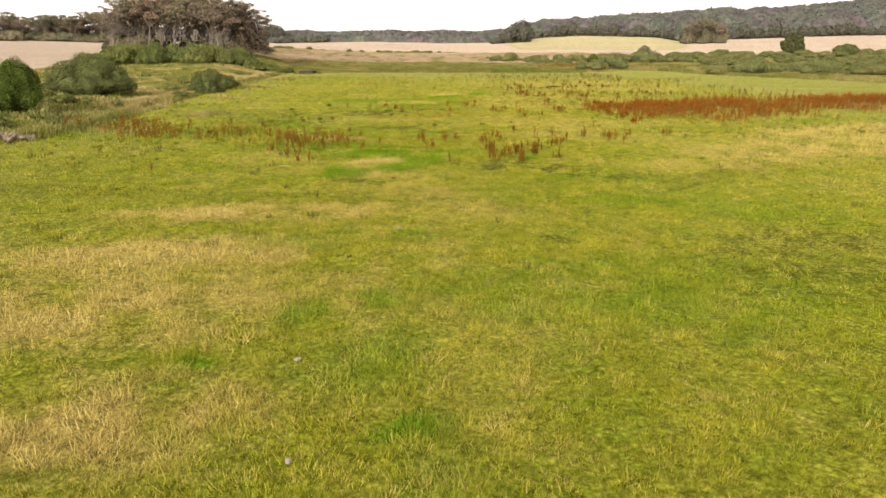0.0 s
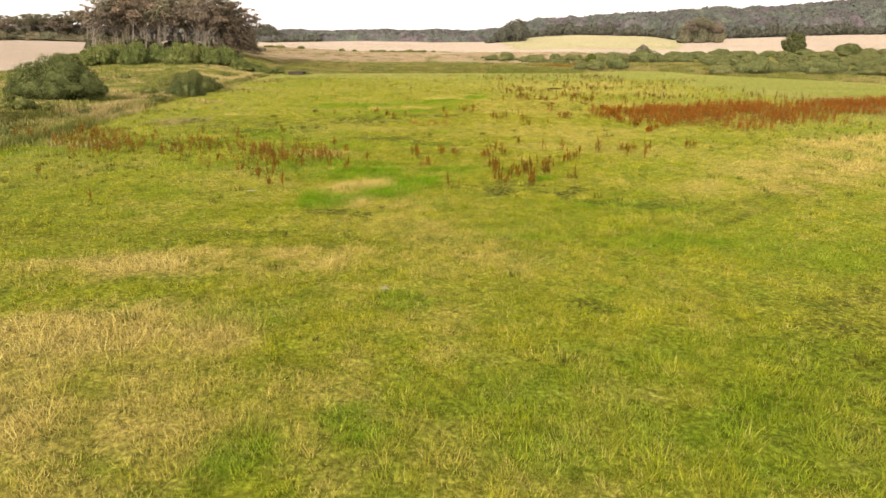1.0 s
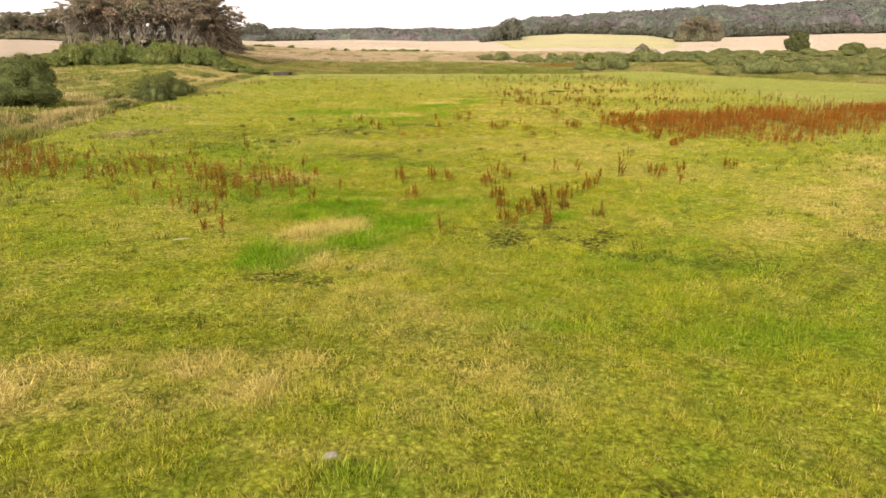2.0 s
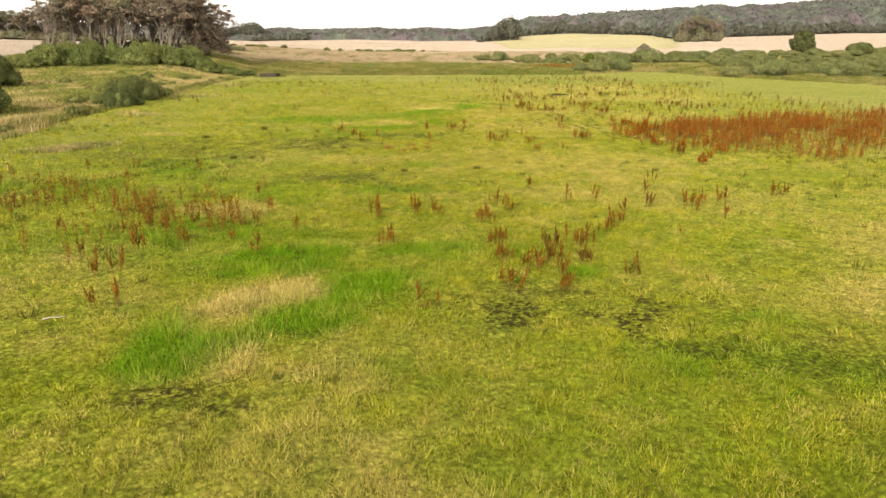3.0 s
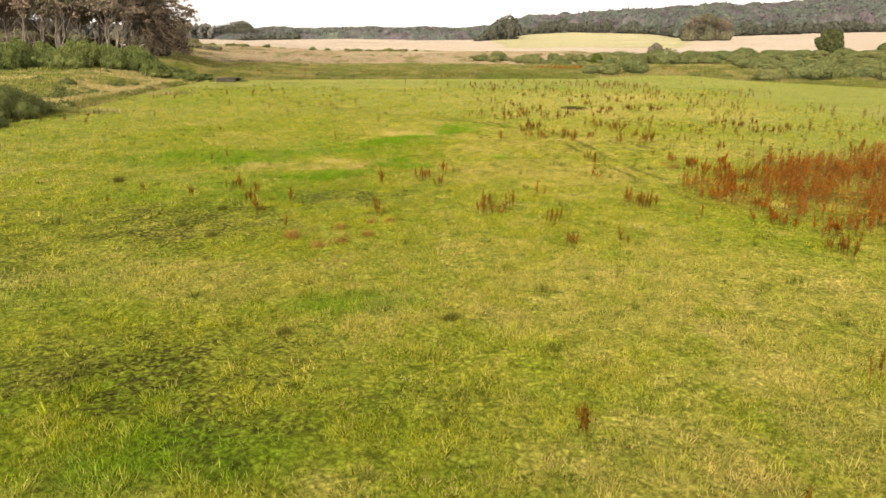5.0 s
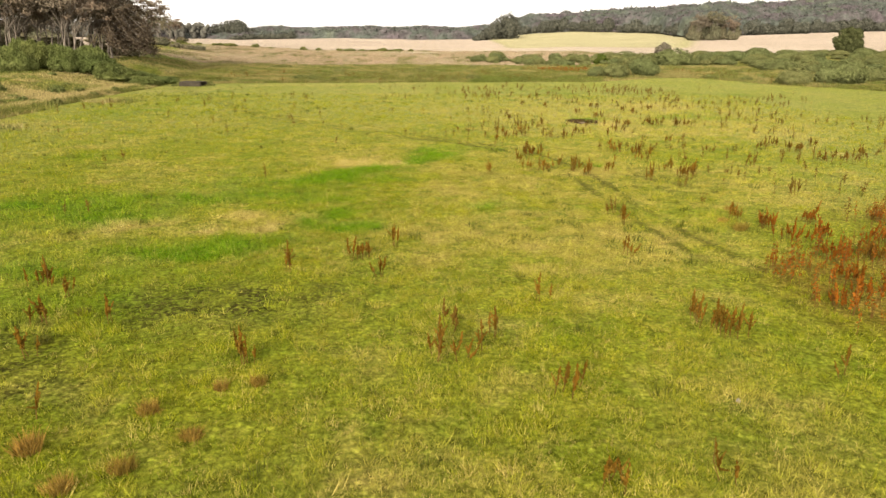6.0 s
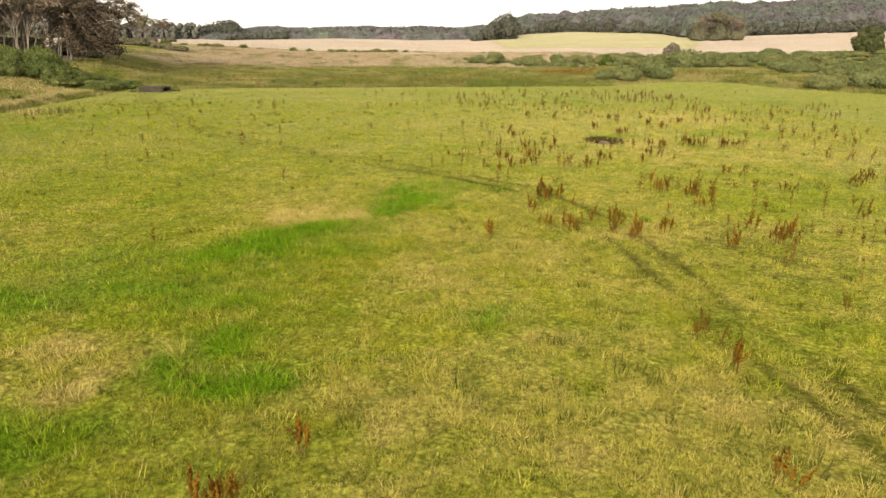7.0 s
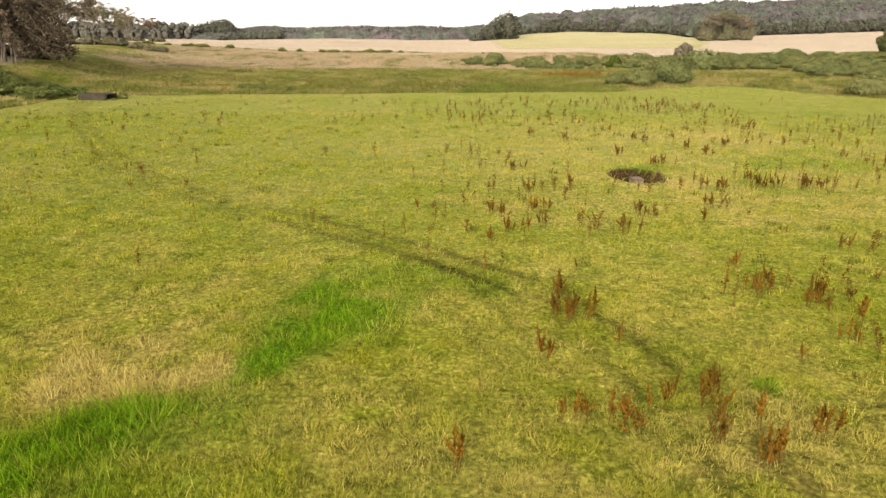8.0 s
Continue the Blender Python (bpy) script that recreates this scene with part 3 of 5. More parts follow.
    wheat = np.maximum(wheat, 0.85 * spots(x, y, [(0, 452, 20, 9, 0, 1.0), (-60, 462, 26, 5, 0, 0.8)]))
    hill = smooth(0.085, 0.105, u + 0.00012 * (d - 600)) * smooth(0.372, 0.352, u - 0.00008 * (d - 600)) * smooth(455, 470, d) * smooth(1500, 1400, d)
    a["lush"] = np.clip(a["lush"] + 0.55 * out * smooth(84, 98, x) * smooth(4, 12, reach) * smooth(58, 44, reach), 0, 1)
    a["rough"] = out * (1 - tan) * (1 - wheat) * (1 - a["lush"])
    a["tan"] = out * tan * (1 - wheat)
    a["wheat"] = out * wheat * (1 - hill)
    # pale hill field, plus meadow paled where only seen far off, imitating distance
    a["pale"] = out * hill + inside * (0.02 + 0.15 * np.maximum(smooth(128, 170, y), np.maximum(smooth(26, 44, x) * smooth(60, 110, y), 0.6 * smooth(-20, -34, x)))) * (1 - a["lush"]) * (0.5 + fbm(x, y, 9, 44))
    return a


# ---- helpers ----
def link_mesh(name, verts, faces, mat, parent=None, label="", smooth_faces=False, attrs=None):
    me = bpy.data.meshes.new(name)
    verts, faces = np.asarray(verts, np.float32), np.asarray(faces, np.int32)
    k = faces.shape[1]
    me.vertices.add(len(verts))
    me.vertices.foreach_set("co", verts.ravel())
    me.loops.add(faces.size)
    me.loops.foreach_set("vertex_index", faces.ravel())
    me.polygons.add(len(faces))
    me.polygons.foreach_set("loop_start", np.arange(0, faces.size, k, dtype=np.int32))
    if smooth_faces:
        me.polygons.foreach_set("use_smooth", np.ones(len(faces), bool))
    me.update(calc_edges=True)
    me.materials.append(mat)
    for key, v in (attrs or {}).items():
        me.attributes.new(key, "FLOAT", "POINT").data.foreach_set("value", np.asarray(v, np.float32))
    ob = new(name, me)
    if parent:
        ob.parent = parent
    if label:
        ob["label"] = label
    return ob


def part(name, bm, mat, parent=None, label="", round_faces=False):
    me = bpy.data.meshes.new(name)
    bm.to_mesh(me)
    bm.free()
    me.materials.append(mat)
    if round_faces:
        me.polygons.foreach_set("use_smooth", np.ones(len(me.polygons), bool))
    ob = new(name, me)
    if parent:
        ob.parent = parent
    if label:
        ob["label"] = label
    return ob


def ico(level):
    bm = bmesh.new()
    bmesh.ops.create_icosphere(bm, subdivisions=level, radius=1)
    v = np.array([p.co[:] for p in bm.verts])
    f = np.array([[q.index for q in p.verts] for p in bm.faces])
    bm.free()
    return v, f


ICO1, ICO2, ICO3 = ico(1), ico(2), ico(3)


def join(pieces):
    vs, fs, at = [], [], 0
    for v, f in pieces:
        vs.append(v)
        fs.append(np.asarray(f) + at)
        at += len(v)
    return np.concatenate(vs), np.concatenate(fs)


def tube(points, radii, sides=5):
    points = np.asarray(points, float)
    out = []
    for k, (p, r) in enumerate(zip(points, radii)):
        way = points[min(k + 1, len(points) - 1)] - points[max(k - 1, 0)]
        way /= np.linalg.norm(way) + 1e-9
        side = np.cross(way, (0.31, 0.95, 0.05))
        side /= np.linalg.norm(side) + 1e-9
        up = np.cross(side, way)
        a = np.linspace(0, 2 * np.pi, sides, endpoint=False)
        out.append(p + r * (np.cos(a)[:, None] * side + np.sin(a)[:, None] * up))
    f = []
    for k in range(len(points) - 1):
        for s in range(sides):
            a, b = k * sides + s, k * sides + (s + 1) % sides
            f += [(a, b, b + sides), (a, b + sides, a + sides)]
    return np.concatenate(out), np.array(f)


def leaf_quads(centres, normals, size, rng, upright=0.0):
    """Small leaf faces round the given centres, each a bent diamond of two triangles."""
    n = len(centres)
    nrm = normals + rng.normal(0, 0.55, (n, 3))
    nrm /= np.linalg.norm(nrm, axis=1, keepdims=True) + 1e-9
    t = np.cross(nrm, rng.normal(0, 1, (n, 3)))
    if upright:
        t = t * (1 - upright) + np.array([0, 0, 1.0]) * upright + 0.5 * upright * normals
    t /= np.linalg.norm(t, axis=1, keepdims=True) + 1e-9
    s = np.cross(nrm, t)
    k = (size * rng.uniform(0.6, 1.4, n))[:, None]
    v = np.stack([centres - t * k, centres - s * k * 0.55 + nrm * k * 0.12, centres + t * k, centres + s * k * 0.55 + nrm * k * 0.12], 1)
    i = np.arange(n)[:, None] * 4
    f = np.concatenate([i + (0, 1, 2), i + (0, 2, 3)])
    return v.reshape(-1, 3), f


def blades(x, y, z, tall, wide, rng, each=4, spread=0.1, lean=0.5, attrs=None):
    """Clumps of single-triangle grass blades; returns vertices, faces and the attributes spread over them."""
    n = len(x)
    tall, wide = np.broadcast_to(tall, n), np.broadcast_to(wide, n)
    x, y, z, tall, wide = (np.repeat(v, each) for v in (x, y, z, tall, wide))
    m = len(x)
    x0, y0 = x, y
    x, y = x + rng.normal(0, 1, m) * spread * tall, y + rng.normal(0, 1, m) * spread * tall
    a = rng.uniform(0, 2 * np.pi, m)
    b = np.arctan2(y - y0, x - x0) + rng.normal(0, 0.7, m)
    h = tall * rng.uniform(0.55, 1.25, m)
    dx, dy = np.cos(a) * wide, np.sin(a) * wide
    le = lean * h * rng.uniform(0.2, 1.2, m)
    v = np.empty((m, 3, 3))
    v[:, 0] = np.stack([x - dx, y - dy, z - 0.02], 1)
    v[:, 1] = np.stack([x + dx, y + dy, z - 0.02], 1)
    v[:, 2] = np.stack([x + np.cos(b) * le, y + np.sin(b) * le, z + h], 1)
    f = np.arange(3 * m).reshape(-1, 3)
    return v.reshape(-1, 3), f, {k: np.repeat(q, 3 * each) for k, q in (attrs or {}).items()}


# ---- ground ----
def spaced(start, stop, fine, growth):
    out = [start]
    step = fine
    sign = 1 if stop > start else -1
    while (stop - out[-1]) * sign > 0:
        out.append(out[-1] + sign * step)
        step *= growth
    return out


def build_ground():
    xs = np.unique(np.concatenate([spaced(-56, -4900, 0.8, 1.07), np.arange(-56, 62, 0.36), spaced(62, 4900, 0.7, 1.07)]).round(2))
    ys = np.unique(np.concatenate([spaced(-4, -900, 1.0, 1.3), np.arange(-4, 176, 0.36), spaced(176, 4900, 0.65, 1.022)]).round(2))
    gx, gy = (g.ravel() for g in np.meshgrid(xs, ys))
    v = np.stack([gx, gy, height(gx, gy)], 1)
    w = len(xs)
    i = (np.arange(len(ys) - 1)[:, None] * w + np.arange(w - 1)).ravel()
    f = np.stack([i, i + 1, i + w + 1, i + w], 1)
    ob = link_mesh("ground", v, f, M_GROUND, smooth_faces=True, attrs=land(gx, gy))
    return tagged(ob, "grazed green meadow with dry straw patches, running out to fields", "ground", kind="structure")


build_ground()


# ---- plants of the meadow ----
def nearest_view(x, y):
    """Rough distance from which a place of the meadow is seen at its nearest."""
    side = np.abs(x - np.interp(y, [0, 60, 120], [0, 3, 9])) / 0.62
    return np.maximum(np.maximum(side, 14.0), np.maximum(y - 111, 0))


def sward(name, n, each, reach, tall0, spread, seed, label, gate):
    """Grass over the meadow, thinning out with the distance from which it is seen."""
    rng = np.random.default_rng(seed)
    x, y = rng.uniform(-46, 62, n), rng.uniform(10, 205, n)
    d = nearest_view(x, y)
    keep = rng.uniform(0, 1, n) < (14.0 / d) ** reach
    x, y, d = x[keep], y[keep], d[keep]
    a = land(x, y)
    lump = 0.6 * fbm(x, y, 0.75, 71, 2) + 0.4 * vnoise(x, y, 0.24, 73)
    keep = (a["rough"] < 0.4) & (a["mud"] + 1.1 * a["poach"] + 0.95 * a["track"] < rng.uniform(0.2, 0.85, len(x))) & (lump > rng.uniform(gate, gate + 0.25, len(x)) + 0.30 * np.clip(a["poach"], 0, 0.8))
    x, y, d, lump = x[keep], y[keep], d[keep], lump[keep]
    a = {k: v[keep] for k, v in a.items()}
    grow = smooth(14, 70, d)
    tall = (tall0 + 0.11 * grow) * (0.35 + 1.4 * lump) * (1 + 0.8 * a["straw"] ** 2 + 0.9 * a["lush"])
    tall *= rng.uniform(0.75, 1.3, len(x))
    # shade of hollows and light on lumps put into colour; paler with viewing distance
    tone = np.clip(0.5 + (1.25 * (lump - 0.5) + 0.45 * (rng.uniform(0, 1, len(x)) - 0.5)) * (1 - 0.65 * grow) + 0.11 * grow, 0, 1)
    wisps = smooth(0.5, 0.72, fbm(x, y, 1.1, 75, 2))
    straw = np.clip(a["straw"] + 0.85 * (rng.uniform(0, 1, len(x)) < 0.06 + 0.30 * wisps) * rng.uniform(0.4, 1, len(x)) * (1 - 0.85 * grow) + rng.uniform(-0.15, 0.2, len(x)) * (1 - 0.6 * grow), 0, 1)
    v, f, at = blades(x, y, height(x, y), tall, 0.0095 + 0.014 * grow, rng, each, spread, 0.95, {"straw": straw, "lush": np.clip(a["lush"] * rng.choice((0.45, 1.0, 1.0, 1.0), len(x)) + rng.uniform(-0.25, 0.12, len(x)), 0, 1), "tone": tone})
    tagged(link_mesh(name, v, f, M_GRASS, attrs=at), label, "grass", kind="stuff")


def build_grass():
    sward("meadow_grass", 1350000, 6, 2.05, 0.085, 0.75, 11, "short grazed grass, green mixed with dry straw", 0.26)
    sward("meadow_tufts", 200000, 14, 2.1, 0.17, 0.40, 19, "thick tufts of longer grass over the grazed sward", 0.36)


def build_long_grass():
    """Longer bleached and lush tussocks where the cattle leave them standing."""
    rng = np.random.default_rng(12)
    n = 150000
    x, y = rng.uniform(-20, 30, n), rng.uniform(10, 150, n)
    a = land(x, y)
    pick = np.maximum(smooth(0.75, 1.0, a["straw"]), 0.8 * smooth(0.7, 1.0, a["lush"]))
    keep = rng.uniform(0, 1, n) < pick * 0.55 * (14.0 / nearest_view(x, y)) ** 0.5
    x, y = x[keep], y[keep]
    a = {k: v[keep] for k, v in a.items()}
    tall = 0.22 + 0.2 * fbm(x, y, 1.2, 81, 2)
    v, f, at = blades(x, y, height(x, y), tall, 0.012, rng, 5, 0.35, 0.9, {"straw": np.clip(a["straw"] + rng.uniform(-0.3, 0.3, len(x)), 0, 1) * (a["lush"] < 0.6), "lush": a["lush"], "tone": rng.uniform(0.2, 1, len(x))})
    ob = link_mesh("tussock_grass", v, f, M_TUSSOCK, attrs=at)
    tagged(ob, "long uneaten tussocks of bleached and lush grass", "grass", kind="stuff")


def build_rough_grass():
    """Tall unmown growth on the ditch bank and along the far edge of the pasture."""
    rng = np.random.default_rng(13)
    n = 125000
    x1, y1 = rng.uniform(-118, -18, n), rng.uniform(35, 245, n)
    x2, y2 = rng.uniform(-75, 130, n), rng.uniform(160, 300, n)
    y3 = rng.uniform(55, 242, 26000)
    x3 = bank_x(y3) - 1.6 + rng.normal(0, 1.9, len(y3))
    x4 = rng.uniform(-54, 118, 60000)
    y4 = far_y(x4) - 2 + 100 * rng.uniform(0, 1, len(x4)) ** 1.4
    x5 = rng.normal(-30.6, 4.5, 5000)
    y5 = 89 + 1.25 * (x5 + 30.6) + rng.normal(0, 1.6, len(x5))
    x, y = np.concatenate([x1, x2, x3, x4, x5]), np.concatenate([y1, y2, y3, y4, y5])
    a = land(x, y)
    keep = rng.uniform(0, 1, len(x)) < a["rough"] * np.where(x < bank_x(y), smooth(-80, -45, x) * 0.4 + 0.45, 0.8)
    keep &= (height(x, y) < 7) & (np.hypot((x + 41.8) / 5.5, (y - 62.0) / 4.0) > 1)
    x, y = x[keep], y[keep]
    clump = fbm(x, y, 5, 91, 3)
    tall = 0.18 + 0.42 * clump + 0.22 * (np.abs(x - bank_x(y)) < 3) + 0.45 * smooth(0.55, 0.7, fbm(x, 0.4 * y, 6, 96, 3)) * (x > bank_x(y) - 8)
    dry = np.clip(1.0 * smooth(0.48, 0.64, 0.6 * fbm(x, y, 6, 92, 3) + 0.4 * fbm(0.6 * x, 0.3 * y, 8, 94, 3)) + 0.75 * smooth(2.6, 1.2, np.abs(x - bank_x(y) + 4.2)), 0, 1) * rng.uniform(0.5, 1, len(x)) * np.where((np.abs(x - bank_x(y) + 0.6) < 1.3) & (fbm(x, y, 6, 88, 2) > 0.5), 0.3, 1.0)
    dry = dry * np.where(y > far_y(x) - 3, 0.55, 1.0) * (0.25 + 0.75 * smooth(80, 100, y))
    dry = np.maximum(dry, 0.65 * smooth(0.35, 0.6, fbm(x, y, 2.5, 90, 3)) * (x > bank_x(y) + 2) * (y < 215) * rng.uniform(0.5, 1, len(x)))
    # blades along the ditch toned down for the shaded strip at the border
    v, f, at = blades(x, y, height(x, y), tall, 0.05, rng, 4, 0.5, 0.5, {"straw": dry, "lush": 0.6 * smooth(0.58, 0.74, fbm(x, y, 12, 93, 3)) * (1 - dry), "tone": rng.uniform(0.1, 0.9, len(x)) * np.where(np.abs(x - bank_x(y) + 0.6) < 1.3, 0.75, 1.0) * np.where(y > far_y(x) - 3, 0.68, 1.0)})
    ob = link_mesh("rough_grass", v, f, M_ROUGH, attrs=at)
    tagged(ob, "tall rough grass and herbs along the ditch bank", "grass", kind="stuff")


def build_fen_grass():
    """Tall bleached fen grass with darker rushes beyond the pasture."""
    rng = np.random.default_rng(23)
    n = 70000
    x, y = rng.uniform(-110, 150, n), 250 + 230 * rng.uniform(0, 1, n) ** 1.3
    a = land(x, y)
    clump = fbm(x, 0.45 * y, 7, 191, 3)
    keep = rng.uniform(0, 1, n) < np.clip(a["tan"], 0, 1) * (0.25 + 0.75 * smooth(0.4, 0.6, clump))
    x, y, clump = x[keep], y[keep], clump[keep]
    dark = smooth(0.54, 0.64, fbm(x, 0.3 * y, 5, 193, 3)) * rng.uniform(0.3, 1, len(x))
    tall = (0.18 + 0.3 * clump) * rng.uniform(0.6, 1.3, len(x)) * (1 + 0.7 * dark)
    v, f, at = blades(x, y, height(x, y), tall, 0.09, rng, 4, 0.9, 0.5, {"straw": np.clip(1 - 1.2 * dark, 0, 1), "lush": 0.3 * dark, "tone": rng.uniform(0.1, 0.7, len(x))})
    tagged(link_mesh("fen_grass", v, f, M_FEN, attrs=at), "tall bleached fen grass with darker rushes in it", "grass", kind="stuff")


def build_rush_tufts():
    """Dark tufts of rush and thistle over the grazed sward."""
    rng = np.random.default_rng(14)
    n = 15000
    x, y = rng.uniform(-45, 60, n), rng.uniform(25, 225, n)
    pick = smooth(0.45, 0.75, fbm(x, y, 18, 95, 3)) * np.where(x < -8, 1.0, 0.35) * smooth(40, 80, y) * np.interp(y, [120, 150], [1, 0.25]) + np.interp(y, [120, 150], [0.06, 0.02])
    keep = (rng.uniform(0, 1, n) < pick) & (land(x, y)["rough"] < 0.2)
    x, y = x[keep], y[keep]
    v, f, at = blades(x, y, height(x, y), rng.uniform(0.12, 0.42, len(x)), 0.026, rng, 16, 0.45, 0.45, {"straw": np.repeat(0.0, len(x)), "lush": np.repeat(0.35, len(x)), "tone": np.repeat(0.5, len(x))})
    ob = link_mesh("rush_tufts", v, f, M_RUSH, attrs=at)
    tagged(ob, "small dark green tufts of rush and thistle", "weeds", kind="stuff")


M_RUSH = blade_material("rush_blades", (0.078, 0.084, 0.012), (0.16, 0.12, 0.03), (0.060, 0.082, 0.010), (0.025, 0.030, 0.008))


def dock_geometry(rng, plants, spread, seeds=26, tall=0.85):
    """Stems and seed heads of some dock plants that stand together."""
    stems, heads, norms = [], [], []
    for _ in range(plants):
        bx, by = rng.normal(0, spread, 2)
        for _ in range(rng.integers(1, 4)):
            h = tall * rng.uniform(0.6, 1.25)
            top = np.array([bx + rng.normal(0, 0.11), by + rng.normal(0, 0.11), h])
            base = np.array([bx + rng.normal(0, 0.03), by + rng.normal(0, 0.03), -0.05])
            mid = (base + top) / 2 + np.append(rng.normal(0, 0.03, 2), 0)
            stems.append(tube([base, mid, top], [0.014, 0.011, 0.005], 3))
            k = rng.uniform(0.35, 1.02, seeds)
            p = base + (top - base) * k[:, None]
            r = 0.05 * (1.25 - k) + 0.018
            q = np.stack([rng.normal(0, 1, seeds) * r, rng.normal(0, 1, seeds) * r, rng.normal(0, 0.02, seeds)], 1)
            heads.append(p + q)
            norms.append(q / (np.linalg.norm(q, axis=1, keepdims=True) + 1e-6))
    sv, sf = join(stems)
    hv, hf = leaf_quads(np.concatenate(heads), np.concatenate(norms), 0.046, rng)
    hv[:, 2] = hv[:, 2] * 1.0
    return sv, sf, hv, hf


def seed_spike(low, high, r, rng, rings=20, sides=5):
    """One ragged spike of seeds, a single skin round its stem."""
    low, high = np.asarray(low, float), np.asarray(high, float)
    v, f = [low[None]], []
    for k in range(rings):
        q = (k + 0.5) / rings
        a = np.arange(sides) * 2 * np.pi / sides + rng.uniform(0, 1)
        rad = r * (0.45 + 0.75 * math.sin(math.pi * min(1.0, 0.18 + 0.82 * q))) * rng.uniform(0.6, 1.25) * rng.choice((0.35, 0.6, 1.0, 1.9), sides)
        p = low + (high - low) * q + np.append(rng.normal(0, 0.006, 2), 0)
        v.append(p + np.stack([np.cos(a) * rad, np.sin(a) * rad, rng.normal(0, 0.022, sides)], 1))
        at = 1 + k * sides
        for j in range(sides):
            i = (j + 1) % sides
            if k == 0:
                f.append((0, at + i, at + j))
            else:
                f += [(at - sides + j, at - sides + i, at + i), (at - sides + j, at + i, at + j)]
    v.append(high[None])
    tip = 1 + rings * sides
    f += [(tip - sides + j, tip - sides + (j + 1) % sides, tip) for j in range(sides)]
    return np.concatenate(v), np.array(f)


STALKS = {}


def stalk_meshes(tone):
    """Some single dock stalks, stem and seed head, whose meshes all clumps share."""
    if tone not in STALKS:
        rng = np.random.default_rng(100 + "brd".index(tone))
        mat = {"b": M_DOCKHEAD, "r": M_DOCKRED, "d": M_DOCKDARK}[tone]
        STALKS[tone] = []
        for _ in range(8):
            h = 0.85 * rng.uniform(0.6, 1.25)
            top = np.array([rng.normal(0, 0.11), rng.normal(0, 0.11), h])
            stem = link_mesh("stalk", *tube([(0, 0, -0.05), top * 0.5 + np.append(rng.normal(0, 0.03, 2), 0), top], [0.014, 0.011, 0.005], 3), M_DOCKSTEM)
            spikes = [seed_spike(top * 0.34, top * 1.03, 0.026, rng)]
            for _ in range(rng.integers(1, 4)):
                low = top * rng.uniform(0.3, 0.5)
                spikes.append(seed_spike(low, low + np.append(rng.normal(0, 0.10, 2), h * rng.uniform(0.2, 0.4)), 0.019, rng))
            head = link_mesh("seed_head", *join(spikes), mat, stem)
            STALKS[tone].append((stem.data, head.data))
            for made_ob in (head, stem):
                bpy.data.objects.remove(made_ob)
    return STALKS[tone]


def place_docks(rows, tone, seed):
    rng = np.random.default_rng(seed)
    for x, y, count in rows:
        kind = tone if rng.uniform() < 0.9 else ("d" if tone == "b" else "b")
        word = {"b": "rust-brown", "r": "russet red", "d": "dark brown"}[kind]
        clump = tagged(new("dock_clump"), f"{word} dried dock stalks in seed standing in the grass", "weeds", "dock clumps in the meadow")
        clump.location = (x, y, ground_z(x, y))
        n = int(max(1, round(count * rng.uniform(1.0, 1.7))))
        for _ in range(n):
            stem_mesh, head_mesh = stalk_meshes(kind)[rng.integers(0, 8)]
            stem = new("stalk", stem_mesh)
            stem.parent = clump
            r = 0.07 + 0.035 * count
            stem.location = (rng.normal(0, r), rng.normal(0, r), 0)
            stem.rotation_euler = (rng.normal(0, 0.08), rng.normal(0, 0.08), rng.uniform(0, 6.28))
            k = rng.uniform(0.8, 1.2)
            stem.scale = (k * 1.15, k * 1.15, k)
            head = new("seed_head", head_mesh)
            head.parent = stem


DOCKS_WEST = [
    (-17.3, 61, 2), (-13.7, 60.2, 1), (-11.9, 57.9, 3), (-13.2, 61.9, 1), (-11.9, 61, 2), (-10.3, 58.7, 3), (-11.3, 62.8, 2), (-10.8, 63.8, 1),
    (-8.6, 59.4, 2), (-7.1, 59, 1), (-9.4, 69, 1), (-7.7, 64.8, 2), (-5.7, 61, 1), (-11, 50.9, 2), (-10.2, 51.1, 2), (-12.6, 54.9, 3),
    (-11.8, 54.9, 2), (-14.3, 57.3, 2), (-10.5, 97.7, 2), (-3.5, 90.7, 1), (-19.3, 74.1, 2), (-21.5, 79.8, 2), (-26, 47.5, 1), (-20.2, 46.8, 1),
]
DOCKS_PAIR = [
    (-2, 64.9, 5), (0.1, 65.4, 3), (1.3, 64.9, 3), (-1.1, 58.7, 4), (0.6, 50.9, 3), (4.6, 67.2, 4), (3.5, 63.3, 3), (3.9, 62.9, 3), (5.3, 65.4, 3),
    (4, 58.7, 5), (3.9, 56.3, 4), (6.5, 58.7, 4), (5.2, 55.1, 5), (6.3, 54.6, 4), (6, 52.8, 5), (4.1, 53, 5), (7.6, 56.3, 4), (8.1, 58.7, 4),
    (9.5, 61.1, 4), (9.3, 54.8, 4), (7.6, 59.4, 3), (10.4, 62.9, 3), (15.9, 66.7, 3), (18.1, 67.9, 3), (22.5, 69.9, 5), (16.9, 67.3, 2),
    (14.3, 70.6, 2), (16.3, 74.6, 2), (10.8, 68.5, 3), (7.2, 72, 3), (9.2, 68.5, 2), (11.7, 65.5, 2),
]
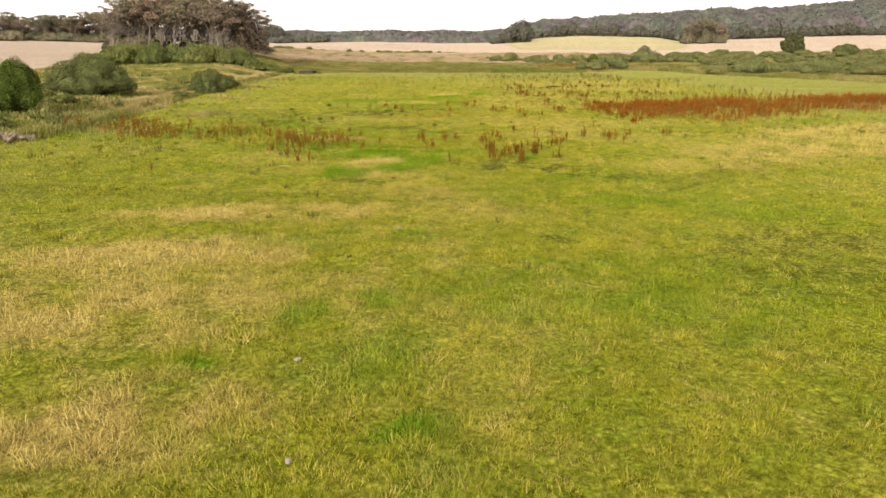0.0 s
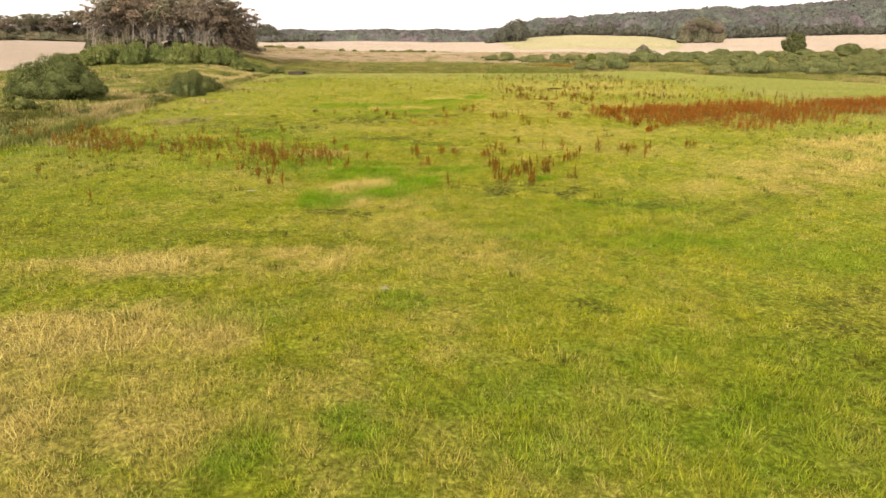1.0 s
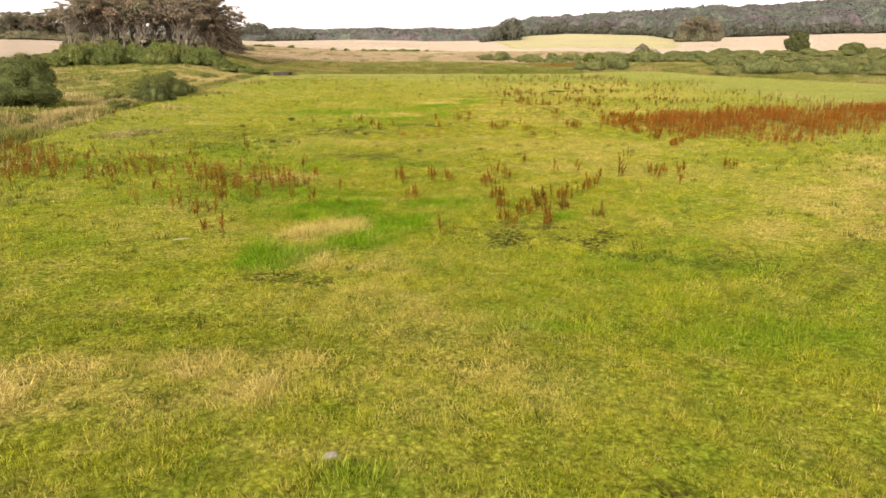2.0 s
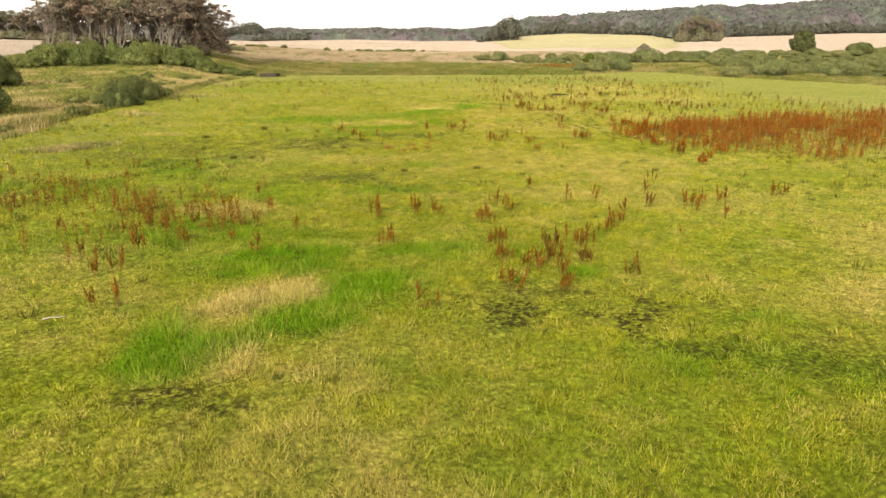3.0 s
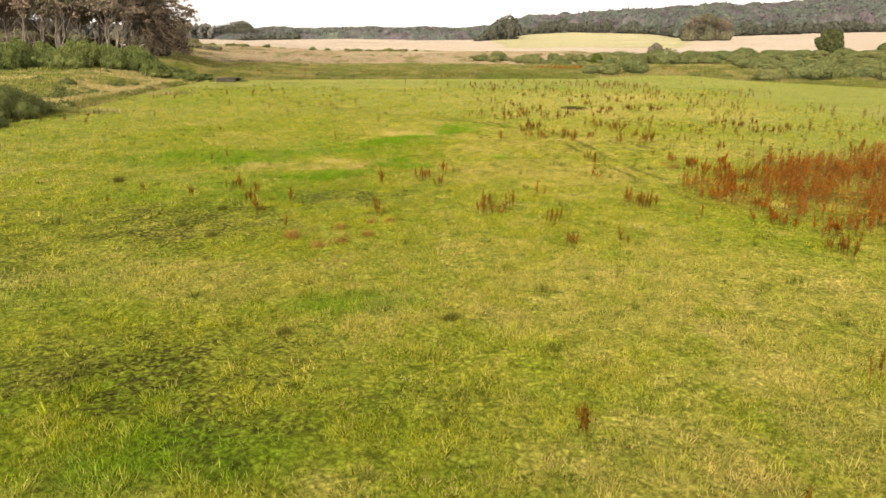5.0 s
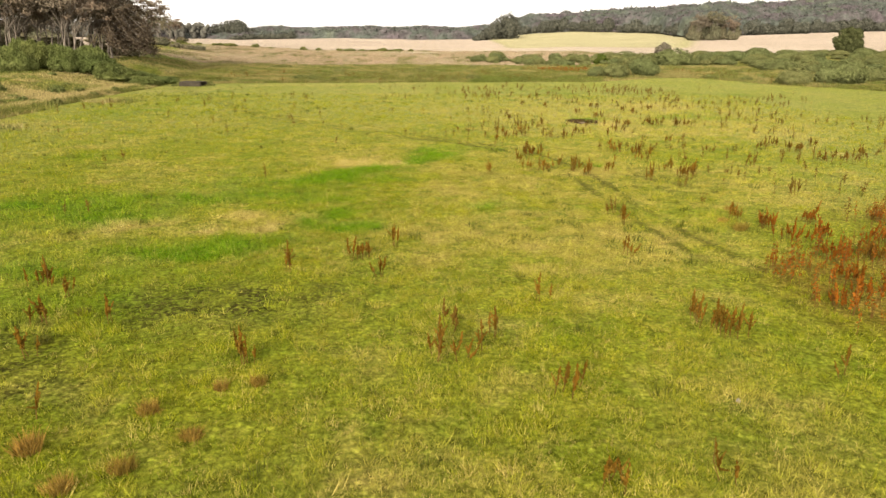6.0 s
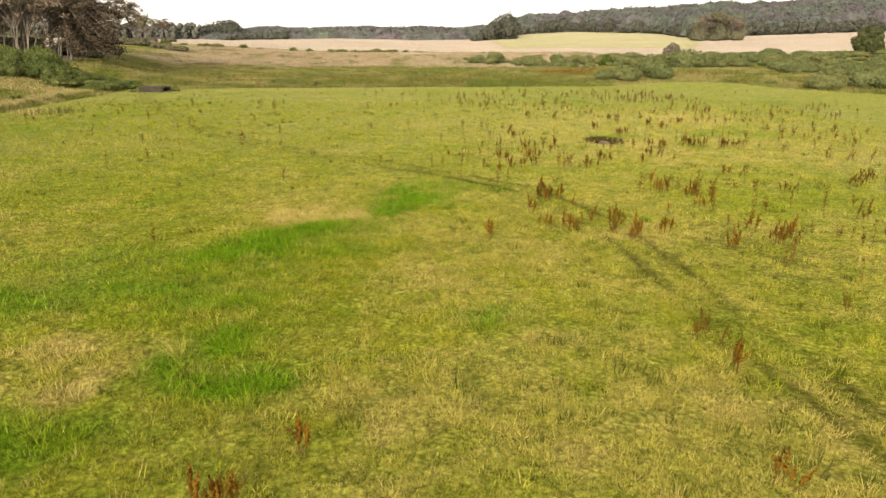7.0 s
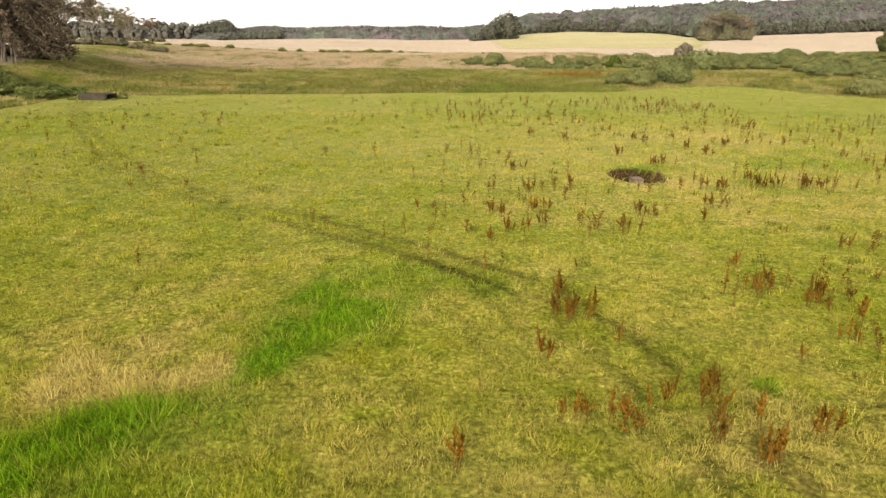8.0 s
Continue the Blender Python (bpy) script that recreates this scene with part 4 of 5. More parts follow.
DOCKS_MIDDLE = [
    (15.8, 96.6, 8), (16, 95.9, 7), (15.4, 104.6, 3), (16.4, 109.6, 2), (8, 94.6, 3), (8.4, 95.5, 2), (3.6, 103.8, 6), (3.1, 104.2, 4), (4.3, 101.5, 2),
    (0.6, 102.2, 3), (4.7, 105.5, 2), (-8.5, 100.5, 5), (-7, 99.3, 3), (-4.4, 96.7, 3), (-6.7, 96.9, 3), (-5.6, 94.5, 3), (1, 93.9, 4), (6.8, 94.2, 7),
    (10.6, 99, 2), (7.2, 96.4, 3), (22.8, 110.8, 4), (16.4, 112, 4), (29.3, 117.3, 4), (25.2, 124, 5), (24.2, 122.9, 4), (23.8, 125.2, 4),
    (21.7, 121.9, 3), (23.4, 130.2, 3), (22.7, 134.7, 3), (17.6, 123.9, 5), (14.8, 132.9, 5),
]
DOCKS_BELT = [
    (23.8, 109.1, 8), (23.7, 106.5, 8), (26.5, 110.2, 6), (25.6, 107.5, 8), (24.1, 103.8, 8), (23.1, 100.8, 8), (25.8, 103.8, 8), (28.1, 106.5, 8),
    (22.6, 98.9, 8), (21.2, 98.1, 8), (22.6, 95, 8), (21.6, 92, 8), (23.4, 90, 8), (22.2, 86.5, 8), (24, 84, 8), (22.6, 82, 8), (26, 87, 8), (27, 92, 8),
]
DOCKS_TRACK = [
    (14.9, 134.3, 4), (14.7, 132.6, 4), (15, 132.1, 4), (15.5, 132.6, 3), (15.9, 129.9, 1), (13.4, 129.1, 3), (15, 125.1, 4), (13.8, 125.5, 3),
    (17.3, 126.4, 4), (16.9, 124.8, 4), (17.9, 127.3, 3), (10.6, 123.7, 2), (14.7, 125.6, 2), (15.9, 126.1, 2), (22.6, 137.5, 2), (23.2, 135.5, 2),
    (22.5, 135.1, 2), (24.4, 134.2, 3), (24.7, 131.8, 2), (21, 128.7, 1), (18.1, 125.3, 1), (19.2, 125, 2), (19.7, 125, 2), (14.1, 143.8, 4),
    (14.9, 143.8, 3), (16, 144.9, 2), (12.8, 141.8, 2), (13.5, 147.4, 3), (14.1, 146.7, 3), (15.8, 148.1, 4), (16.8, 148.1, 2),
]
DOCKS_NEAR = [
    (6.0, 56.1, 5), (4.0, 56.6, 3), (11.0, 62.8, 2), (16.8, 63.9, 3), (13.3, 60.6, 1), (15.7, 65.2, 2), (13.6, 66.7, 2), (-1.9, 63.8, 3), (0.3, 63.4, 1),
    (-6.8, 57.6, 2), (10.2, 91.8, 4), (10.3, 87.9, 4), (18.1, 93.0, 2), (12.9, 87.7, 2), (0.5, 102.6, 1), (24.1, 133.6, 3), (29.1, 140.4, 2), (9.5, 148.0, 1),
]
DOCKS_PIT = [
    (21.8, 147.4, 4), (22.2, 146.8, 3), (26.5, 148.8, 4), (28.7, 153.6, 5), (24.8, 145.6, 2), (20.1, 143.8, 3), (16.8, 161.7, 6), (16.6, 153.4, 4),
    (19.5, 155.3, 3), (28, 163.1, 8), (33.5, 172.1, 4), (34, 168.9, 6), (37.7, 174, 5), (32, 154.5, 6), (32.1, 156.4, 4), (33.1, 154.5, 4),
    (35, 154.5, 5), (36.1, 154.5, 5), (26.2, 168.7, 5), (36.4, 136.7, 5), (38.6, 138.5, 4), (38.9, 135.1, 8), (38.9, 130.5, 8), (40.3, 130.6, 8),
    (43.1, 132.1, 6), (42.1, 138.6, 5), (30.8, 134.9, 3), (31.5, 127.7, 3), (20.8, 181.7, 5), (23.5, 177.5, 3), (30.2, 177.7, 4),
]


def build_dock_stuff(name, x, y, tone, label, tall, seed, seeds=9):
    rng = np.random.default_rng(seed)
    kinds = [dock_geometry(rng, 1, 0.05, seeds, tall) for _ in range(7)]
    pieces_s, pieces_h = [], []
    z = height(x, y)
    pick, turn, size = rng.integers(0, 7, len(x)), rng.uniform(0, 6.28, len(x)), rng.uniform(0.7, 1.25, len(x))
    for k, (sv, sf, hv, hf) in enumerate(kinds):
        sel = np.where(pick == k)[0]
        c, s = np.cos(turn[sel]), np.sin(turn[sel])
        for v, f, out in ((sv, sf, pieces_s), (hv, hf, pieces_h)):
            w = np.empty((len(sel), len(v), 3))
            w[:, :, 0] = (v[:, 0] * c[:, None] - v[:, 1] * s[:, None]) * size[sel, None] + x[sel, None]
            w[:, :, 1] = (v[:, 0] * s[:, None] + v[:, 1] * c[:, None]) * size[sel, None] + y[sel, None]
            w[:, :, 2] = v[:, 2] * size[sel, None] + z[sel, None]
            out.append((w.reshape(-1, 3), (f[None] + (np.arange(len(sel)) * len(v))[:, None, None]).reshape(-1, 3)))
    ob = link_mesh(name, *join(pieces_s), M_DOCKSTEM)
    link_mesh("seed_heads", *join(pieces_h), tone, ob)
    tagged(ob, label, "weeds", kind="stuff")


def build_dock_fields():
    rng = np.random.default_rng(15)
    n = 64000
    x, y = rng.uniform(18, 140, n), rng.uniform(76, 182, n)
    keep = rng.uniform(0, 1, n) < red_patch(x, y) ** 1.2 * (0.2 + 1.0 * smooth(0.42, 0.60, fbm(x, y, 3.4, 97, 3)))
    build_dock_stuff("red_dock_belt", x[keep], y[keep], M_DOCKRED, "dense belt of russet red dried docks across the pasture", 0.95, 16, 14)
    n = 16000
    x, y = rng.uniform(-44, 75, n), rng.uniform(40, 240, n)
    where = np.interp(x, [-44, -10, 8, 16, 60, 75], [0.15, 0.10, 0.16, 0.55, 0.6, 0.1]) * np.interp(y, [40, 60, 120, 200, 225, 235], [0.25, 0.5, 0.7, 1, 0.8, 0])
    where = 0.55 * where * smooth(0.42, 0.68, fbm(x, y, 12, 98, 3)) * np.where(x > 11, smooth(70, 86, y), 1.0)
    where += 1.5 * np.exp(-(((x - 43) / 6) ** 2 + ((y - 209) / 4) ** 2)) + 1.2 * np.exp(-(((x - 47) / 4) ** 2 + ((y - 189) / 2.5) ** 2))
    where += 0.9 * np.exp(-((x + 23) / 10) ** 2 - ((y - 66.5 + 0.28 * (x + 22)) / 2.2) ** 2)
    keep = (rng.uniform(0, 1, n) < where) & (land(x, y)["rough"] < 0.2) & (nearest_view(x, y) > 22) & (np.hypot(x - PIT[0], y - PIT[1]) > 3.2)
    build_dock_stuff("scattered_docks", x[keep], y[keep], M_DOCKDARK, "brown dried dock stalks scattered over the pasture", 1.0, 17, 22)
    n = 540
    x = rng.uniform(-41, -8, n)
    y = 71.5 - 0.36 * (x + 33) + rng.normal(0, 3.0, n) + 1.5 * np.sin(x * 0.5)
    keep = rng.uniform(0, 1, n) < smooth(0.38, 0.6, fbm(x, y, 4, 99, 3))
    build_dock_stuff("ditch_docks", x[keep], y[keep], M_DOCKHEAD, "rust-brown dried docks in a band beside the ditch", 0.95, 18, 18)

    n = 1000
    x = rng.uniform(-50, 100, n)
    y = far_y(x) + rng.uniform(1, 33, n)
    keep = rng.uniform(0, 1, n) < smooth(0.46, 0.64, fbm(x, 0.5 * y, 7, 105, 3)) + 0.25 * smooth(26, 31, y - far_y(x))
    px, py = rng.normal(50, 5.5, 420), rng.normal(300, 5, 420)
    build_dock_stuff("fen_dock_patch", px, py, M_DOCKRED, "small russet patch of dried docks in the rough strip", 1.2, 27, 14)
    build_dock_stuff("fen_docks", x[keep], y[keep], M_DOCKDARK, "brown dried docks in the rough strip behind the pasture", 1.2, 26, 18)


# x, y, radius
RUST_TUFTS = [(-2.9, 89.3, 0.42), (-0.4, 88.5, 0.36), (-0.8, 91.0, 0.34), (0.7, 92.2, 0.26), (1.6, 92.5, 0.30), (-1.4, 87.8, 0.40), (0.7, 89.8, 0.34), (23.5, 113.2, 0.30), (22.1, 110.6, 0.36), (22.3, 108.9, 0.45), (-6.8, 57.9, 0.28), (-10.7, 62.4, 0.3)]
DARK_TUFTS = [(-1.0, 78.0, 0.32), (-5.8, 95.3, 0.30), (-6.8, 89.6, 0.28), (-13.4, 83.4, 0.30), (-14.9, 83.4, 0.34), (4.4, 79.2, 0.30), (-5.6, 97.6, 0.3), (-7.8, 95.0, 0.32), (-21, 96, 0.4), (-17, 103, 0.4)]


def make_tussock(mat, seed, straw, label):
    """One round tussock, its blades leaning out from the crown."""
    rng = np.random.default_rng(seed)
    a, q = rng.uniform(0, 6.28, 46), rng.uniform(0, 1, 46) ** 0.6
    x, y = np.cos(a) * q * 0.85, np.sin(a) * q * 0.85
    v, f, at = blades(x, y, 0 * x, 1.5 - 0.7 * q, 0.04, rng, 9, 0.16, 0.7, {"straw": np.clip(straw + rng.normal(0, 0.2, 46), 0, 1), "lush": 0 * x, "tone": rng.uniform(0.2, 0.9, 46)})
    return tagged(link_mesh("grass_tussock", v, f, mat, attrs=at), label, "grass", "tussocks in the pasture")


def build_tussocks():
    rng = random.Random(21)
    for table, mat, straw, label in ((RUST_TUFTS, M_RUSTGRASS, 0.2, "low rust-coloured tussock of withered sorrel in the pasture"), (DARK_TUFTS, M_RUSH, 0.05, "dark olive tussock of ungrazed rush in the pasture")):
        kinds = [make_tussock(mat, 300 + k + int(100 * straw), straw, label) for k in range(3)]
        for k, (x, y, r) in enumerate(table):
            ob = kinds[k] if k < 3 else copy_thing(kinds[k % 3], Matrix.Identity(4))
            ob.matrix_world = Matrix.Translation((x, y, ground_z(x, y) - 0.02)) @ Matrix.Rotation(rng.uniform(0, 6.28), 4, "Z") @ Matrix.Diagonal((0.78 * r, 0.78 * r, r * rng.uniform(0.6, 0.95), 1))


def build_fallen_branch():
    """A bleached stick with two side twigs, lying in the grass."""
    base = tagged(new("fallen_branch"), "bleached dead branch lying in the short grass", "branch")
    base.location = (-11.7, 49.9, ground_z(-11.7, 49.9) + 0.07)
    base.rotation_euler = (0, 0, radians(14))
    base.scale = (0.75, 0.75, 0.75)
    link_mesh("stem", *tube([(-0.48, 0, 0), (-0.15, 0.03, 0.04), (0.2, -0.02, 0.03), (0.5, 0.02, 0.06)], [0.034, 0.030, 0.025, 0.012], 7), M_DEADWOOD, base)
    link_mesh("twig", *tube([(0.0, 0, 0.03), (0.14, 0.10, 0.08), (0.24, 0.13, 0.08)], [0.014, 0.010, 0.004], 5), M_DEADWOOD, base)


M_RUSTGRASS = blade_material("rust_grass", (0.235, 0.140, 0.028), (0.30, 0.21, 0.05), (0.12, 0.12, 0.02), (0.10, 0.055, 0.014))
M_DEADWOOD = plain_material("dead_wood", (0.30, 0.27, 0.22), (0.48, 0.44, 0.38), 6.0, 0.85, 0.4, 0.004)


# ---- bushes and trees ----
def lobes_foliage(lobes, leaf, per_m2, rng, upright=0.0):
    """Leaves over a set of rounded lobes (centre, radii), and the dense inside of the bush."""
    cs, ns, cores = [], [], []
    for c, r in lobes:
        c, r = np.asarray(c, float), np.asarray(r, float)
        area = 4 * np.pi * ((r[0] * r[1]) ** 1.6 / 3 + (r[0] * r[2]) ** 1.6 / 3 + (r[1] * r[2]) ** 1.6 / 3) ** (1 / 1.6)
        n = int(area * per_m2)
        d = rng.normal(0, 1, (n, 3))
        d /= np.linalg.norm(d, axis=1, keepdims=True)
        bulge = 0.70 + 0.48 * fbm(d[:, 0] * 3 + c[0], d[:, 1] * 3 + d[:, 2] * 2.3 + c[1], 1.0, int(rng.integers(1, 99)), 3) + np.abs(rng.normal(0, 0.09, n))
        cs.append(c + d * r * bulge[:, None])
        ns.append(d / r * r.mean())
        k = 0.72 + 0.12 * rng.normal(0, 1, (len(ICO2[0]), 1)).clip(-1, 1)
        cores.append((c + ICO2[0] * r * k, ICO2[1]))
    cs, ns = np.concatenate(cs), np.concatenate(ns)
    inside = np.zeros(len(cs), bool)
    for c, r in lobes:
        inside |= (((cs - c) / np.asarray(r)) ** 2).sum(1) < 0.62
    ok = ~inside & (cs[:, 2] > 0.02)
    lv, lf = leaf_quads(cs[ok], ns[ok], leaf, rng, upright)
    cv, cf = join(cores)
    cv[:, 2] = np.maximum(cv[:, 2], -0.2)
    return join([(lv, lf), (cv, cf)])


def stems(rng, n, spread, tall, r=0.06):
    out = []
    for _ in range(n):
        a, k = rng.uniform(0, 6.28), rng.uniform(0.2, 1)
        tip = np.array([math.cos(a) * spread * k, math.sin(a) * spread * k, tall * rng.uniform(0.5, 0.9)])
        mid = tip * (0.35, 0.35, 0.5)
        out.append(tube([(0.2 * math.cos(a), 0.2 * math.sin(a), -0.4), mid, tip], [r, r * 0.7, r * 0.25], 4))
    return join(out)


def make_bush(name, wide, deep, tall, leaf, mat, seed, per_m2, lobes=9, label="", group="", upright=0.0):
    rng = np.random.default_rng(seed)
    ls = []
    for k in range(lobes):
        a, q = rng.uniform(0, 6.28), rng.uniform(0, 1) ** 0.55
        x, y = math.cos(a) * q * wide * 0.40, math.sin(a) * q * deep * 0.40
        top = tall * (1 - 0.5 * q**3.5) * rng.uniform(0.55, 1.0)
        k = rng.uniform(0.08, 0.16) if upright > 0.6 else rng.uniform(0.09, 0.19)
        rz = max(top * rng.uniform(0.32, 0.52), 0.3)
        ls.append(((x, y, top - rz), (wide * k, deep * k, rz)))
    ls.append(((0, 0, tall * 0.36), (wide * 0.33, deep * 0.33, tall * 0.40)))
    sv, sf = stems(rng, 9, wide * 0.3, tall * 0.8)
    ob = new(name)
    link_mesh("woody_base", sv, sf, M_TWIG, ob)
    fv, ff = lobes_foliage(ls, leaf, per_m2, rng, upright)
    link_mesh("foliage", fv, ff, mat, ob)
    return tagged(ob, label, "bush", group)


def make_dome(name, wide, deep, tall, leaf, mat, seed, per_m2, label, group):
    """A rounded bush: one broad dome with smaller domes leaning out of it."""
    rng = np.random.default_rng(seed)
    ls = [((0, 0, tall * 0.42), (wide * 0.40, deep * 0.40, tall * 0.50))]
    for k in range(9):
        a, q = k * 0.7 + rng.uniform(-0.2, 0.2), rng.uniform(0.45, 1.0)
        r = rng.uniform(0.16, 0.24)
        ls.append(((math.cos(a) * q * wide * 0.34, math.sin(a) * q * deep * 0.34, tall * rng.uniform(0.25, 0.72) * (1.12 - 0.45 * q)), (wide * r, deep * r, tall * rng.uniform(0.24, 0.34))))
    ob = new(name)
    link_mesh("woody_base", *stems(rng, 7, wide * 0.3, tall * 0.7), M_TWIG, ob)
    link_mesh("foliage", *lobes_foliage(ls, leaf, per_m2, rng), mat, ob)
    return tagged(ob, label, "bush", group)


def make_round_tree(wide, tall, seed, label, mat=None):
    """A lone tree whose crown of many lobes narrows to the top and reaches nearly to the ground."""
    rng = np.random.default_rng(seed)
    ls = [((0, 0, tall * 0.42), (wide * 0.33, wide * 0.33, tall * 0.36))]
    for k in range(34):
        q = (k + 0.5) / 34
        z = tall * (0.16 + 0.72 * q)
        reach = wide * 0.36 * math.sqrt(max(0.02, 1 - ((q - 0.30) / 0.72) ** 2)) * rng.uniform(0.8, 1.1)
        a = k * 2.4 + rng.uniform(-0.4, 0.4)
        r = wide * rng.uniform(0.10, 0.16)
        ls.append(((math.cos(a) * reach, math.sin(a) * reach, z), (r, r, r * rng.uniform(0.75, 1.0))))
    ob = new("round_tree")
    link_mesh("trunk", *tube([(0, 0, -0.5), (0.1, 0, tall * 0.3), (0, 0, tall * 0.8)], [0.32, 0.26, 0.06], 7), M_TWIG, ob)
    link_mesh("crown", *lobes_foliage(ls, 0.26, 18, rng), mat or M_LONELEAF, ob)
    return tagged(ob, label, "tree")


def put(ob, x, y, turn=0.0, s=(1, 1, 1), sink=0.1):
    ob.matrix_world = Matrix.Translation((x, y, ground_z(x, y) - sink)) @ Matrix.Rotation(radians(turn), 4, "Z") @ Matrix.Diagonal((*s, 1))
    return ob


def put_copy(ob, x, y, turn=0.0, s=(1, 1, 1), sink=0.1):
    c = copy_thing(ob, Matrix.Identity(4))
    return put(c, x, y, turn, s, sink)


def ground_z(x, y):
    return float(height(np.array([float(x)]), np.array([float(y)]))[0])


def make_tree(name, tall, crown, seed, mat, leaf=0.42, boles=2, clear=0.42, lean=(0, 0), clusters=70, per=70, low_side=0.0, label="", group="", bark=None):
    """A tree with boles, limbs and a wide, flat, wind-shaped crown of many leaf clumps with gaps."""
    rng = np.random.default_rng(seed)
    wood, boles_made, cs, ns = [], [], [], []
    lx, ly = lean
    tips = []
    for b in range(boles):
        a = rng.uniform(0, 6.28)
        foot = np.array([math.cos(a), math.sin(a), 0]) * (0.5 if boles > 1 else 0)
        fork = np.array([lx * 0.4 + rng.normal(0, 0.6), ly * 0.4 + rng.normal(0, 0.6), tall * clear * rng.uniform(0.8, 1.1)])
        r0 = 0.0085 * tall * rng.uniform(0.8, 1.15)
        boles_made.append(tube([foot + (0, 0, -0.6), foot * 0.8 + fork * 0.4 + rng.normal(0, 0.15, 3), fork], [r0 * 1.25, r0 * 0.9, r0 * 0.7], 6))
        for _ in range(7):
            a, q = rng.uniform(0, 6.28), rng.uniform(0.25, 1) ** 0.6
            top = np.array([lx + math.cos(a) * q * crown, ly + math.sin(a) * q * crown, tall * (1 - 0.30 * q**2) * rng.uniform(0.86, 1.0)])
            mid = fork + (top - fork) * 0.5 + np.array([0, 0, rng.uniform(-0.06, 0.05) * tall])
            wood.append(tube([fork, mid, top], [r0 * 0.55, r0 * 0.34, r0 * 0.1], 5))
            for _ in range(3):
                tip = mid + (top - mid) * rng.uniform(0.2, 0.9) + rng.normal(0, 1, 3) * (crown * 0.22, crown * 0.22, tall * 0.05)
                wood.append(tube([mid, (mid + tip) / 2 + (0, 0, 0.2), tip], [r0 * 0.26, r0 * 0.17, r0 * 0.06], 4))
                tips.append(tip)
            tips.append(top)
    tips = np.array(tips)
    for k in range(clusters):
        c = tips[rng.integers(0, len(tips))] + rng.normal(0, 1, 3) * (crown * 0.12, crown * 0.12, tall * 0.025)
        c[2] = min(c[2], tall)
        r = np.array([crown * rng.uniform(0.16, 0.32)] * 2 + [tall * rng.uniform(0.022, 0.045)])
        d = rng.normal(0, 1, (per, 3))
        d /= np.linalg.norm(d, axis=1, keepdims=True)
        cs.append(c + d * r * rng.uniform(0.1, 1.1, (per, 1)))
        ns.append(d + (0, 0, 0.3))
    if low_side:
        for k in range(64):
            a = rng.normal(0, 0.75)
            foot = np.array([rng.normal(0, 0.8), rng.normal(0, 0.8), tall * rng.uniform(0.22, 0.8)])
            far = crown * low_side * rng.uniform(0.75, 1.15)
            drop = rng.uniform(0.25, 0.75)
            tip = np.array([math.cos(a) * far, math.sin(a) * far, max(foot[2] * (1 - drop), 0.8)])
            mid = (foot + tip) / 2 + (0, 0, 0.05 * tall)
            wood.append(tube([foot, mid, tip], [0.17, 0.11, 0.03], 4))
            for q in np.linspace(0.3, 1.0, 7):
                c = foot + (tip - foot) * q + (0, 0, 0.09 * tall * q * (1 - q)) + rng.normal(0, 0.45, 3)
                d = rng.normal(0, 1, (36, 3))
                cs.append(c + d * (crown * 0.085, crown * 0.085, tall * 0.022))
                ns.append(d + (0, 0, 0.3))
    ob = new(name)
    for v, f in boles_made:
        link_mesh("trunk", v, f, bark or M_BARK, ob)
    wv, wf = join(wood)
    link_mesh("branchwork", wv, wf, bark or M_BARK, ob)
    fv, ff = leaf_quads(np.concatenate(cs), np.concatenate(ns), leaf, rng)
    link_mesh("crown", fv, ff, mat, ob)
    return tagged(ob, label, "tree", group)


def build_forest(name, u0, u1, d0, d1, spacing, tall, mat, seed, label, edge=None, kind="stuff", rows=0):
    """A far wood: every tree a trunkless heap of uneven crown clumps standing on the slope."""
    rng = np.random.default_rng(seed)
    pieces = []
    d = d0
    v0, f0 = ICO1
    while d < d1:
        u = u0
        while u < u1:
            lo = edge(u) if edge else d0
            if d >= lo and (not rows or d < lo + rows * spacing):
                dd, uu = d + rng.uniform(-0.5, 0.5) * spacing, u + rng.uniform(-0.5, 0.5) * spacing / d
                x, y = 5 + uu * dd, 55 + dd
                z, h = ground_z(x, y), tall * rng.uniform(0.7, 1.2)
                for _ in range(11):
                    r = spacing * rng.uniform(0.15, 0.30)
                    c = np.array([x + rng.normal(0, 0.30) * spacing, y + rng.normal(0, 0.30) * spacing, z + h * rng.uniform(0.40, 0.95)])
                    pieces.append((c + v0 * (r, r, r * rng.uniform(0.7, 1.2)) * rng.uniform(0.75, 1.25, (len(v0), 1)), f0))
                pieces.append((np.array([x, y, z + h * 0.3]) + v0 * (spacing * 0.4, spacing * 0.4, h * 0.4), f0))
            u += spacing / d
        d += spacing * (1.0 if rows or d < d0 + 60 else 1.9)
    v, f = join(pieces)
    return tagged(link_mesh(name, v, f, mat, smooth_faces=True), label, "forest", kind=kind)


build_grass()
build_long_grass()
build_rough_grass()
build_fen_grass()
build_rush_tufts()
build_dock_fields()
place_docks(DOCKS_WEST, "b", 31)
place_docks(DOCKS_PAIR, "b", 32)
place_docks(DOCKS_MIDDLE, "b", 33)
place_docks(DOCKS_BELT, "r", 34)
place_docks(DOCKS_TRACK, "b", 35)
place_docks(DOCKS_PIT, "d", 36)

place_docks(DOCKS_NEAR, "b", 37)

